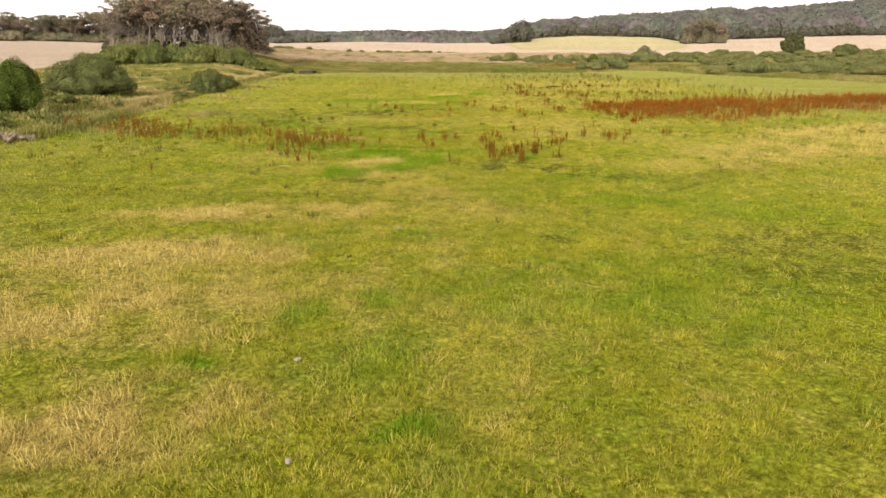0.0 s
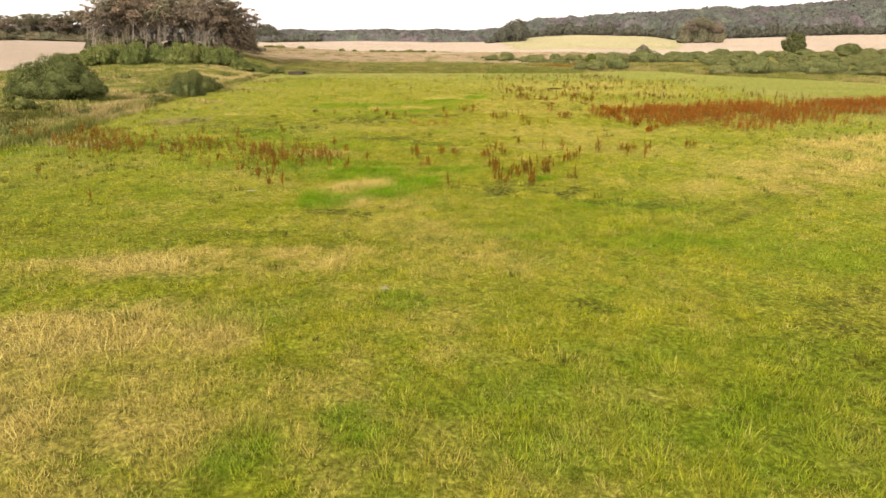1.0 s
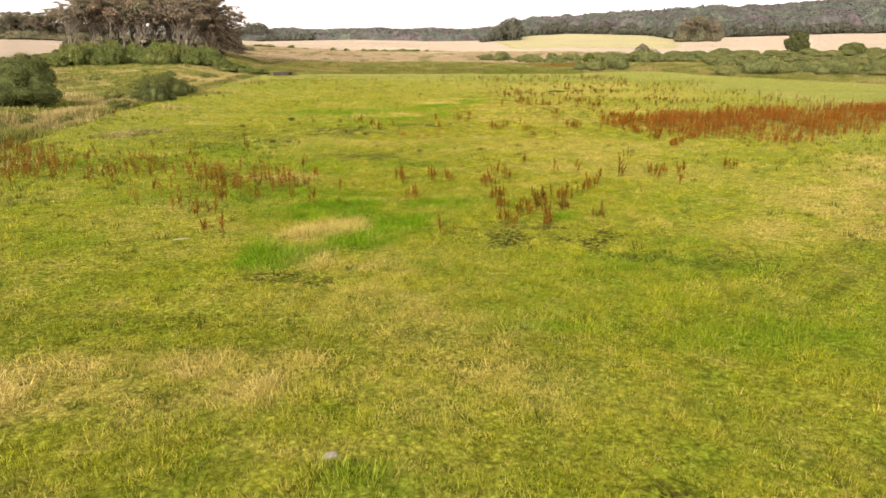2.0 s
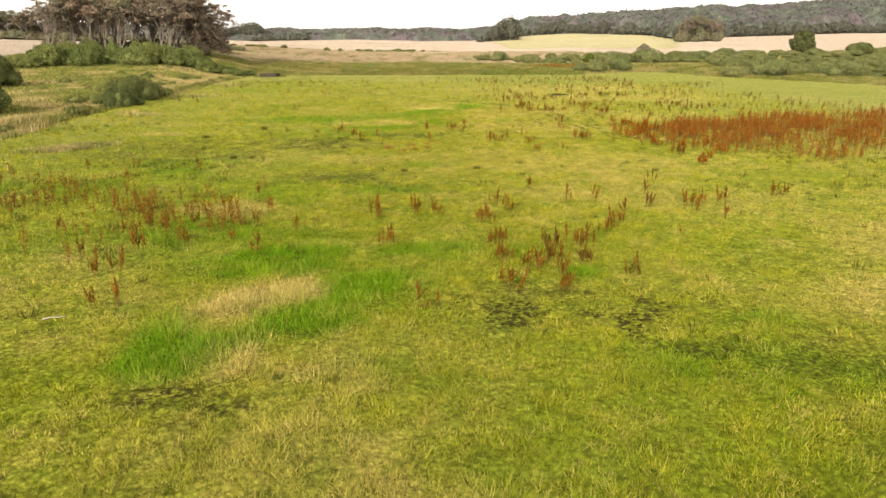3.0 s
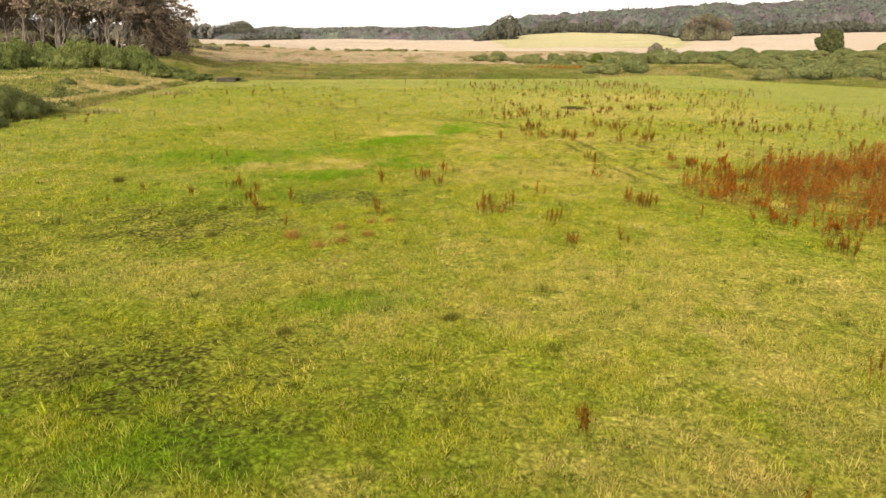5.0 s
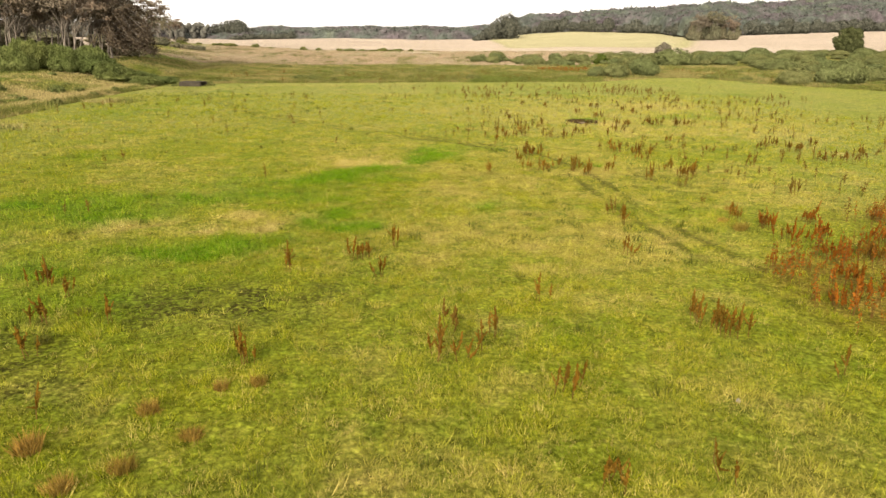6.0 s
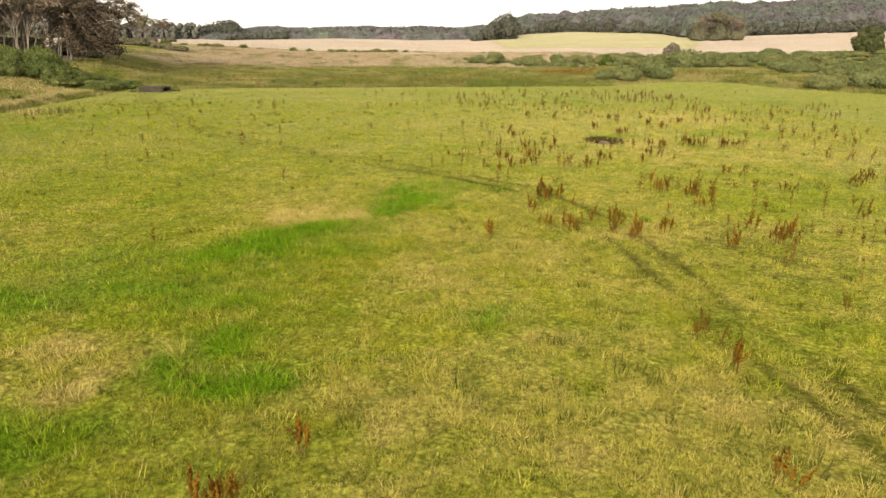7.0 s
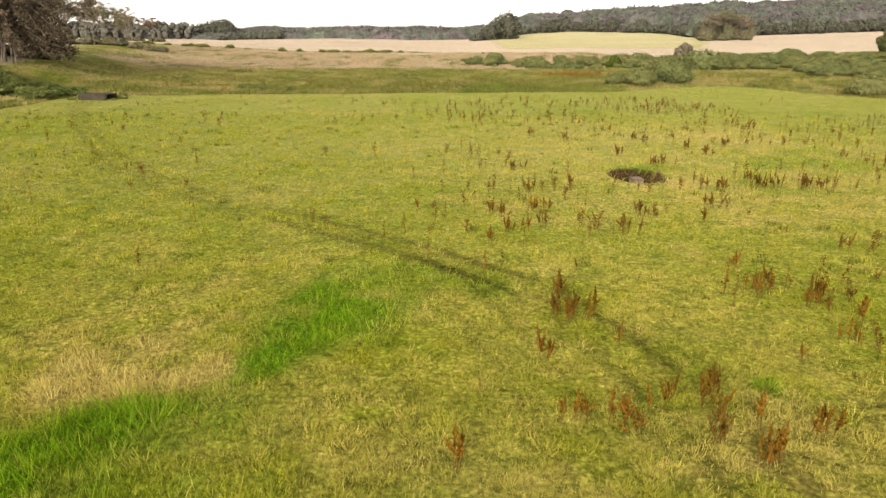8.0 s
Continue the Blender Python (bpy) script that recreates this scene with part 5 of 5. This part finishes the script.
# the bushes behind the ditch
put(make_bush("sallow_bush", 11.5, 10, 6.0, 0.085, M_SALLOW, 41, 85, 30, "large rounded grey-green sallow bush behind the ditch"), -56.5, 112, 20, (1.1, 1.0, 1.15))
put(make_bush("sallow_bush", 10, 9, 6.0, 0.10, M_SALLOW, 44, 75, 26, "rounded grey-green sallow bush behind a larger one"), -82, 162, 70, (1.05, 1.0, 1.1))
put(make_bush("sallow_bush", 13.0, 9.0, 5.2, 0.095, M_SALLOW, 42, 80, 30, "low spreading grey-green sallow bush on the bank", "", 0.65), -46.8, 142, 15, (0.76, 0.8, 0.84))
put(make_bush("sallow_bush", 9.5, 7.0, 3.9, 0.095, M_SALLOW, 45, 80, 24, "low dark green sallow bush before a paler one on the bank", "", 0.5), -44.4, 131, 40, (0.68, 0.8, 0.9))
put(make_bush("dark_green_bush", 10.5, 9.0, 7.0, 0.10, M_DARKLEAF, 43, 85, 26, "tall dark green leafy bush beside the stone heap"), -51.5, 81, 0, (0.95, 0.95, 0.92))

HEDGE = [make_bush("tall_herb_thicket", 9, 7, 5.0, 0.16, M_REED, 50 + k, 34, 60, "bright green thicket of tall herbs and young willow before the grove", "thickets before the grove", 0.92) for k in range(3)]
hedge_rng = random.Random(5)
for k in range(40):
    s = (k // 2) / 19
    x, y = -107 + 53 * s + hedge_rng.uniform(-2, 2), 212 + 14 * s + (k % 2) * 7 + hedge_rng.uniform(-3, 3)
    tall = hedge_rng.uniform(0.7, 1.35) * float(np.interp(s, [0, 0.12, 0.6, 0.75, 0.9, 1.0], [0.4, 1.0, 1.05, 0.8, 0.5, 0.35]))
    put_at = put if k < 3 else put_copy
    put_at(HEDGE[k % 3], x, y, hedge_rng.uniform(0, 360), (hedge_rng.uniform(0.8, 1.1), hedge_rng.uniform(0.8, 1.1), tall))

HERBS = [make_bush("herb_clump", 3.2, 2.8, 1.3, 0.13, M_HERB, 140 + k, 32, 12, "low clump of dull green herbs on the ditch bank", "herb clumps on the bank", 0.7) for k in range(3)]
herb_rng = random.Random(9)
for k in range(84):
    y = herb_rng.uniform(62, 236)
    x = float(bank_x(y)) - 1.0 - 26 * herb_rng.random() ** 1.5
    s = herb_rng.uniform(0.5, 1.35)
    put_at = put if k < 3 else put_copy
    put_at(HERBS[k % 3], x, y, herb_rng.uniform(0, 360), (s, s, s * herb_rng.uniform(0.6, 1.2)))

for k in range(90):
    x = herb_rng.uniform(-48, 96)
    y = float(far_y(x)) + 2 + 85 * herb_rng.random()
    s = herb_rng.uniform(0.5, 1.2)
    put_copy(HERBS[k % 3], x, y, herb_rng.uniform(0, 360), (s * 1.5, s, s * herb_rng.uniform(0.45, 0.9)))

for k in range(34):
    s = herb_rng.uniform(0.9, 1.9)
    put_copy(HERBS[k % 3], herb_rng.uniform(-150, 42), herb_rng.uniform(466, 474), herb_rng.uniform(0, 360), (s * 1.6, s, s * herb_rng.uniform(0.5, 1.0)))

for x, y, s in ((-47.2, 224.0, 0.5), (-46.9, 226.6, 0.8), (-40.3, 226.8, 0.7), (-40.6, 224.2, 0.4), (-44, 229.5, 1.0), (-42, 230.2, 0.9)):
    put_copy(HERBS[int(-x) % 3], x, y, 40 * x, (s, s, s))

# willow scrub beyond the pasture
SCRUB = [make_dome("willow_bush", 10.5, 9.5, 5.2, 0.20, M_WILLOW, 60 + k, 20, "rounded grey-green willow bush in the scrub belt", "willow scrub") for k in range(4)]
scrub_rng = random.Random(6)
made = 0
u = 0.06
while u < 0.86:
    near = float(np.interp(u, [0.05, 0.12, 0.2, 0.3, 0.38, 0.48, 0.55, 0.86], [330, 312, 300, 252, 250, 222, 196, 180]))
    far = float(np.interp(u, [0.05, 0.12, 0.2, 0.3, 0.5, 0.86], [352, 350, 345, 330, 318, 310]))
    d = near
    while d < far:
        uu, dd = u + scrub_rng.uniform(-0.015, 0.015), d + scrub_rng.uniform(-4, 4)
        s = scrub_rng.choice((0.4, 0.55, 0.7, 0.85, 1.0)) * scrub_rng.uniform(0.85, 1.1) * (0.75 if u < 0.22 else 1.0 if u < 0.33 else 0.85)
        s *= 1.3 if d - near < 5 and u > 0.26 else 1.0
        put_at = put if made < 4 else put_copy
        put_at(SCRUB[made % 4], 5 + uu * dd, 55 + dd, scrub_rng.uniform(0, 360), (s, s, s * scrub_rng.uniform(0.75, 1.1) * (1.0 if u < 0.24 else 0.74)))
        made += 1
        d += scrub_rng.uniform(8, 13) if u > 0.24 else scrub_rng.uniform(7, 12)
    u += 0.026 if u > 0.22 else 0.020
for x, y, s, h in ((103, 238, 1.15, 1.05), (110, 247, 1.0, 0.9), (94, 242, 0.8, 0.8), (124, 234, 1.0, 1.0), (66, 270, 0.85, 1.0), (57, 265, 0.75, 0.75), (52, 266, 0.5, 0.55)):
    put_copy(SCRUB[int(x) % 4], x, y, x * 7, (s, s, h))
put(make_round_tree(12.0, 10.8, 71, "single round dark green tree at the edge of the stubble"), 177, 361, 0, (1, 1, 1), 0.3)
put(make_round_tree(7.0, 7.0, 72, "small rounded olive-brown tree above the scrub", M_GROVE), 102.5, 364, 0, (1, 1, 1), 0.2)
put(make_bush("round_tree", 13, 10, 6.5, 0.26, M_SALLOW, 73, 20, 10, "broad low green tree at the edge of the stubble"), 199, 352, 0, (1.2, 1, 1.1), 0.4)
put(make_bush("round_tree", 5, 5, 4.6, 0.22, M_DARKLEAF, 74, 26, 8, "small dark bushy tree standing in the scrub"), 74, 352, 0, (1, 1, 1), 0.2)

# the grove
GROVE = [
    make_tree("grove_tree", 22, 7.5, 81, M_GROVE, 0.27, 3, 0.36, (1.5, 0), 100, 58, 0, "tall wind-shaped tree with bare pale boles and brown-green crown", "trees of the grove"),
    make_tree("grove_tree", 20.5, 6.5, 82, M_GROVE, 0.27, 2, 0.40, (2.5, 0), 86, 58, 0, "tall wind-shaped tree with bare pale boles and brown-green crown", "trees of the grove"),
    make_tree("grove_tree", 23, 7.0, 83, M_GROVE2, 0.27, 2, 0.36, (1.0, 0), 98, 58, 0, "tall wind-shaped tree with bare pale boles and dull green crown", "trees of the grove"),
    make_tree("grove_tree", 18, 6.0, 84, M_GROVE, 0.27, 4, 0.34, (3.0, 0), 80, 58, 0, "tall wind-shaped tree with bare pale boles and brown-green crown", "trees of the grove"),
]
AIRY = make_tree("airy_tree", 22, 6.5, 86, M_GROVE2, 0.25, 1, 0.38, (1.0, 0), 34, 60, 0, "slender open-crowned tree with sky between its branches", "open trees behind the grove")
put(make_tree("grove_tree", 21, 8.0, 85, M_FAN, 0.21, 4, 0.35, (1.5, 0), 130, 80, 1.3, "edge tree of the grove with branches sweeping to the ground", "trees of the grove"), -75, 258, 0, (1, 1, 1), 0.3)
grove_rng = random.Random(8)
for k in range(30):
    row = k % 3
    x, y = -118 + 4.4 * (k // 3) + grove_rng.uniform(-2.2, 2.2), 250 + 13 * row + grove_rng.uniform(-4, 4)
    s = grove_rng.uniform(0.92, 1.16)
    put_at = put if k < 4 else put_copy
    put_at(GROVE[k % 4], x, y, grove_rng.uniform(-40, 40), (s, s, s * grove_rng.uniform(0.9, 1.05)), 0.3)
UNDER = make_bush("undergrowth_bush", 11, 8, 4.0, 0.24, M_GROVE2, 91, 20, 26, "dark undergrowth beneath the trees of the grove", "undergrowth of the grove")
for k in range(16):
    put_at = put if k == 0 else put_copy
    put_at(UNDER, -128 + 3.1 * k + grove_rng.uniform(-2, 2), 276 + grove_rng.uniform(-6, 8), grove_rng.uniform(0, 360), (1, 1, grove_rng.uniform(0.6, 1.1)))

# the row of trees behind the stubble, and single groups further off
for k in range(46):
    x, y = -310 + 3.2 * k + grove_rng.uniform(-3, 3), 398 + grove_rng.uniform(-8, 18) + 0.009 * k * k
    s = grove_rng.uniform(0.62, 0.84)
    put_copy(GROVE[(2, 2, 1, 2, 3)[k % 5]], x, y, grove_rng.uniform(0, 360), (s * 1.15, s * 1.15, s * grove_rng.uniform(0.85, 1.1)), 0.3)
    put_copy(UNDER, x + grove_rng.uniform(-4, 4), y - 3, grove_rng.uniform(-25, 25), (1.5, 1, grove_rng.uniform(0.6, 1.5)))
for k in range(17):
    put_copy(UNDER, -318 + 8 * k + grove_rng.uniform(-3, 3), 420 + grove_rng.uniform(-5, 8), grove_rng.uniform(-20, 20), (1.3, 1.1, grove_rng.uniform(1.6, 2.6)))
for k, (x, y, s) in enumerate(((-128, 402, 0.78), (-122, 396, 0.84), (-116, 405, 0.74), (-110, 400, 0.70), (-138, 398, 0.80))):
    put_copy(AIRY, x, y, 65 * k, (s, s, s), 0.3) if k else put(AIRY, x, y, 0, (s, s, s), 0.3)
for k in range(9):
    put_copy(UNDER, -146 + 6 * k + grove_rng.uniform(-2, 2), 402 + grove_rng.uniform(-4, 6), 50 * k, (0.9, 0.9, grove_rng.uniform(0.5, 0.9)))
for k, (x, y, s) in enumerate(((-232, 590, 1.0), (-222, 604, 0.95), (-209, 598, 1.05), (-200, 612, 0.8), (-190, 600, 0.85), (-182, 612, 0.75), (-246, 610, 1.1), (-258, 596, 1.0))):
    put_copy(GROVE[k % 4], x, y, 50 * k, (1.25 * s, 1.25 * s, 1.2 * s), 0.3)
    put_copy(UNDER, x + 3, y + 2, 70 * k, (1, 1, 0.8))
for k, (x, y, s) in enumerate(((216, 632, 1.0), (223, 640, 1.1), (232, 635, 1.15), (240, 642, 1.05), (247, 634, 0.9), (229, 648, 1.0), (238, 650, 1.0), (221, 650, 0.9))):
    put_copy(GROVE[k % 4], x, y, 40 * k, (s, s, s * 0.95), 0.3)
    put_copy(UNDER, x - 2, y + 1, 80 * k, (1, 1, 1.3))
    put_copy(UNDER, x + 1, y + 3, 130 * k, (1.0, 1.0, 3.4 * s))


# far woods
def centre_edge(u):
    return float(np.interp(u, [-0.36, -0.3, -0.13, 0.0, 0.08], [800, 800, 760, 740, 760]))


def east_edge(u):
    return float(np.interp(u, [0.06, 0.12, 0.2, 0.3, 0.36, 0.45, 0.6, 0.9], [900, 860, 780, 760, 640, 690, 730, 760]))


build_forest("west_wood", -0.62, -0.30, 800, 900, 9, 15, M_HAZED_FOREST, 104, "dark distant wood behind the western fields")


def crowns(x, y, size, seed):
    """Rounded crown tops packed side by side: 0 in the gaps, 1 on the tops."""
    gx, gy = np.floor(x / size), np.floor(y / size)
    best = np.full(x.shape, 9.0)
    tone = np.zeros(x.shape)
    for dx in (-1, 0, 1):
        for dy in (-1, 0, 1):
            cx, cy = gx + dx, gy + dy
            px, py = (cx + lattice(cx, cy, seed)) * size, (cy + lattice(cx, cy, seed + 1)) * size
            r = size * (0.62 + 0.4 * lattice(cx, cy, seed + 2))
            k = np.hypot(x - px, y - py) / r
            tone = np.where(k < best, 0.55 + 0.45 * lattice(cx, cy, seed + 3), tone)
            best = np.minimum(best, k)
    return np.sqrt(np.clip(1 - best**2, 0, 1)) * tone


def build_canopy(name, u0, u1, d0, d1, tall, crown, label, seed, edge, rise=(1.0, 1.0)):
    """A wood on a far slope: one canopy of packed, uneven crowns with its front edge down to the ground."""
    us, ds = np.arange(u0, u1, 2.6 / d0), np.arange(0, d1 - d0, 3.0)
    lo = np.array([edge(u) for u in us])
    gu, gd = np.meshgrid(us, ds)
    d = lo[None] + gd
    x, y = 5 + gu * d, 55 + d
    x, y = x + 6 * (vnoise(x, y, 14, seed) - 0.5), y + 10 * (vnoise(x, y, 11, seed + 5) - 0.5)
    top = tall * (0.30 + 0.66 * crowns(x, y, crown, seed) + 0.12 * crowns(x, y, crown * 0.45, seed + 9)) * (0.8 + 0.45 * vnoise(x, y, 60, seed + 3)) + 0.4 * (vnoise(x, y, 5, seed + 7) - 0.5)
    top = top * np.interp(gu, (u0 + 0.1, u1), rise) * smooth(u0, u0 + 0.045, gu) * smooth(u1, u1 - 0.03, gu)
    z = height(x, y) + top * smooth(-4, 13, gd) + 26 * (fbm(x, y, 170, seed + 4, 3) - 0.5) * smooth(30, 160, gd) * smooth(u0, u0 + 0.06, gu) - 1.0 * (gd < 1)
    v = np.stack([x.ravel(), y.ravel(), z.ravel()], 1)
    w = len(us)
    i = (np.arange(len(ds) - 1)[:, None] * w + np.arange(w - 1)).ravel()
    rng = np.random.default_rng(seed)
    quads = np.stack([i, i + 1, i + w + 1, i + w], 1)
    near = np.where(gd.ravel() < 420)[0]
    pick = rng.choice(near, min(len(near), 24000), replace=False)
    up = rng.normal(0, 0.7, (len(pick), 3)) + (0, -0.5, 0.8)
    lv, lf = leaf_quads(v[pick] + rng.normal(0, 0.9, (len(pick), 3)) + (0, 0, 0.5), up, 1.5, rng)
    tri = np.concatenate([quads[:, :3], quads[:, [0, 2, 3]]])
    cv, cf = join([(v, tri), (lv, lf)])
    ob = link_mesh(name, cv, cf, M_HAZED_CANOPY, smooth_faces=True)
    return tagged(ob, label, "forest", kind="stuff")


def build_copse(name, rows, mat, seed, label):
    """A far clump of trees: overlapping crowns covered with sprays of leaves."""
    rng = np.random.default_rng(seed)
    lobes = []
    for x, y, r, h in rows:
        z = ground_z(x, y)
        lobes.append(((x, y, z + h * 0.45), (r, r, h * 0.47)))
        for _ in range(5):
            a, q = rng.uniform(0, 6.28), rng.uniform(0.3, 1)
            k = r * rng.uniform(0.35, 0.55)
            lobes.append(((x + math.cos(a) * q * r * 0.8, y + math.sin(a) * q * r * 0.8, z + h * rng.uniform(0.35, 0.82) * (1 - 0.25 * q)), (k, k, k * 0.9)))
    ground = min(ground_z(x, y) for x, y, r, h in rows)
    low = [((x, y, z - ground), r) for (x, y, z), r in lobes]
    v, f = lobes_foliage(low, 0.85, 1.3, rng)
    v[:, 2] += ground - 0.5
    return tagged(link_mesh(name, v, f, mat), label, "trees", kind="stuff")


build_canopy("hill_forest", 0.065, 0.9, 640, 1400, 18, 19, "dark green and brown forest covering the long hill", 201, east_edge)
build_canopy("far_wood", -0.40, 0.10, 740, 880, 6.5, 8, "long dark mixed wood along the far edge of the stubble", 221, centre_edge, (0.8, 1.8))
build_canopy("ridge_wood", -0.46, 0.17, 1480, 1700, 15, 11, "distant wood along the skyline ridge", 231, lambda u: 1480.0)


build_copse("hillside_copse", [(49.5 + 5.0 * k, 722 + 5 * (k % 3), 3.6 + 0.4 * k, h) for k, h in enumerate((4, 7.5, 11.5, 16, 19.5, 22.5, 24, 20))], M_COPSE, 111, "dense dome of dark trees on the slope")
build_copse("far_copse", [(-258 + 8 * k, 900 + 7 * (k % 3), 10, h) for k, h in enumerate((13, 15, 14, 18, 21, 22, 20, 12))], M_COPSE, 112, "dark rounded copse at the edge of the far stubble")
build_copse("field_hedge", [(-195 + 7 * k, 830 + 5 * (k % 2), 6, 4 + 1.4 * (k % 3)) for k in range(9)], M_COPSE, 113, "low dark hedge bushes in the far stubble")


# the outer trees of the hill forest, their crowns down to the field
edge_rng = random.Random(19)
rim = []
u = 0.10
while u < 0.80:
    d = east_edge(u) + edge_rng.uniform(-3, 5)
    rim.append((5 + u * d, 55 + d, edge_rng.uniform(4.5, 8.5), edge_rng.uniform(8, 17)))
    u += edge_rng.uniform(0.009, 0.017)
build_copse("hill_forest_edge", rim, M_COPSE, 205, "uneven row of dark rounded trees along the forest edge")


# ---- pit with its concrete block ----
def box(bm, sx, sy, sz, at=(0, 0, 0), taper=1.0, bevel=0.03, jitter=0.0, seed=0):
    made_box = bmesh.ops.create_cube(bm, size=1)["verts"]
    rng = random.Random(seed)
    for v in made_box:
        k = taper if v.co.z > 0 else 1.0
        v.co = Vector((v.co.x * sx * k + at[0] + rng.uniform(-jitter, jitter), v.co.y * sy * k + at[1] + rng.uniform(-jitter, jitter), v.co.z * sz + at[2] + rng.uniform(-jitter, jitter)))
    edges = {e for v in made_box for e in v.link_edges}
    bmesh.ops.bevel(bm, geom=list(edges), offset=bevel, segments=2, affect="EDGES")


def build_trough():
    base = tagged(new("water_trough"), "weathered pale concrete drinking trough in a muddy hollow", "trough")
    base.location = (24.9, 158.4, ground_z(24.9, 158.4) - 0.05)
    base.scale = (0.72, 0.85, 0.9)
    base.rotation_euler = (0, 0, radians(4))
    bm = bmesh.new()
    box(bm, 1.1, 1.4, 1.25, (0, 0, 0.625), 0.86, 0.05, 0.02, 3)
    part("block", bm, M_CONCRETE, base)
    bm = bmesh.new()
    box(bm, 1.02, 1.3, 0.10, (0, 0, 1.30), 0.95, 0.025, 0.01, 4)
    part("lid", bm, M_CONCRETE, base, "pale concrete cover slab")
    return base


build_trough()


# ---- dark plank bridge over the ditch at the corner ----
def build_bridge():
    base = tagged(new("plank_bridge"), "low dark wet timber bridge over the ditch corner", "bridge")
    base.location = (-43.6, 225.2, ground_z(-43.6, 225.2))
    base.rotation_euler = (0, 0, radians(-6))
    for side in (-1, 1):
        bm = bmesh.new()
        box(bm, 4.7, 0.28, 1.0, (0, side * 1.5, 0.34), 1.0, 0.03, 0.01, side + 5)
        part("beam", bm, M_TIMBER, base)
        for k in (-1, 1):
            bm = bmesh.new()
            box(bm, 0.5, 0.4, 0.9, (k * 1.9, side * 1.72, -0.1), 0.9, 0.03, 0.02, side + k)
            part("footing", bm, M_TIMBER, base)
    for k in range(15):
        bm = bmesh.new()
        box(bm, 0.27, 3.3, 0.09, (-2.17 + 0.31 * k, 0, 0.89), 1.0, 0.012, 0.012, k)
        part("plank", bm, M_TIMBER, base)


build_bridge()


build_tussocks()
build_fallen_branch()


# ---- heap of field stones ----
def build_stones():
    heap = tagged(new("stone_heap"), "heap of pale field stones dumped at the edge of the meadow", "stones")
    heap.location = (-41.8, 63.2, ground_z(-41.8, 63.2))
    rng = np.random.default_rng(121)
    kinds = []
    for k in range(5):
        v, f = ICO2
        w = v.copy()
        for _ in range(7):
            cut = rng.normal(0, 1, 3)
            cut /= np.linalg.norm(cut)
            over = np.maximum(w @ cut - rng.uniform(0.45, 0.75), 0)
            w = w - over[:, None] * cut
        w = w * (1.25, rng.uniform(0.7, 1.0), rng.uniform(0.5, 0.8))
        kinds.append((w * 0.30, f))
    shared = []
    for k in range(64):
        q = rng.uniform(0, 1) ** 0.5
        a = rng.uniform(0, 6.28)
        x, y = math.cos(a) * q * 4.2, math.sin(a) * q * 1.3
        z = (1 - q) * 0.75 * rng.uniform(0.4, 1.0) + 0.12
        if k < 5:
            ob = link_mesh("stone", *kinds[k], M_STONE, heap)
            shared.append(ob.data)
        else:
            ob = new("stone", shared[k % 5])
            ob.parent = heap
        ob.location = (x, y, z)
        ob.rotation_euler = tuple(rng.uniform(0, 6.28, 3))
        ob.scale = (rng.uniform(0.7, 1.3),) * 3


build_stones()


def build_loose_stones():
    """Single pale stones that lie in the sward."""
    v, f = ICO2
    rng = np.random.default_rng(131)
    for x, y, r in ((-2.2, 32.3, 0.15), (-4.1, 17.7, 0.10), (-3.3, 12.8, 0.09), (14.5, 91.4, 0.08)):
        w = v * (1.2, 0.85, 0.6) * (1 + 0.12 * rng.normal(0, 1, (len(v), 1)).clip(-1, 1)) * r
        ob = tagged(link_mesh("field_stone", w, f, M_PALESTONE), "small pale grey stone lying in the grazed grass", "stone", "loose stones")
        ob.location = (x, y, ground_z(x, y) + 0.03)
        ob.rotation_euler = (0, 0, rng.uniform(0, 6.28))


M_PALESTONE = plain_material("pale_stone", (0.20, 0.18, 0.145), (0.34, 0.31, 0.26), 6.0, 0.9, 0.5, 0.01)
build_loose_stones()
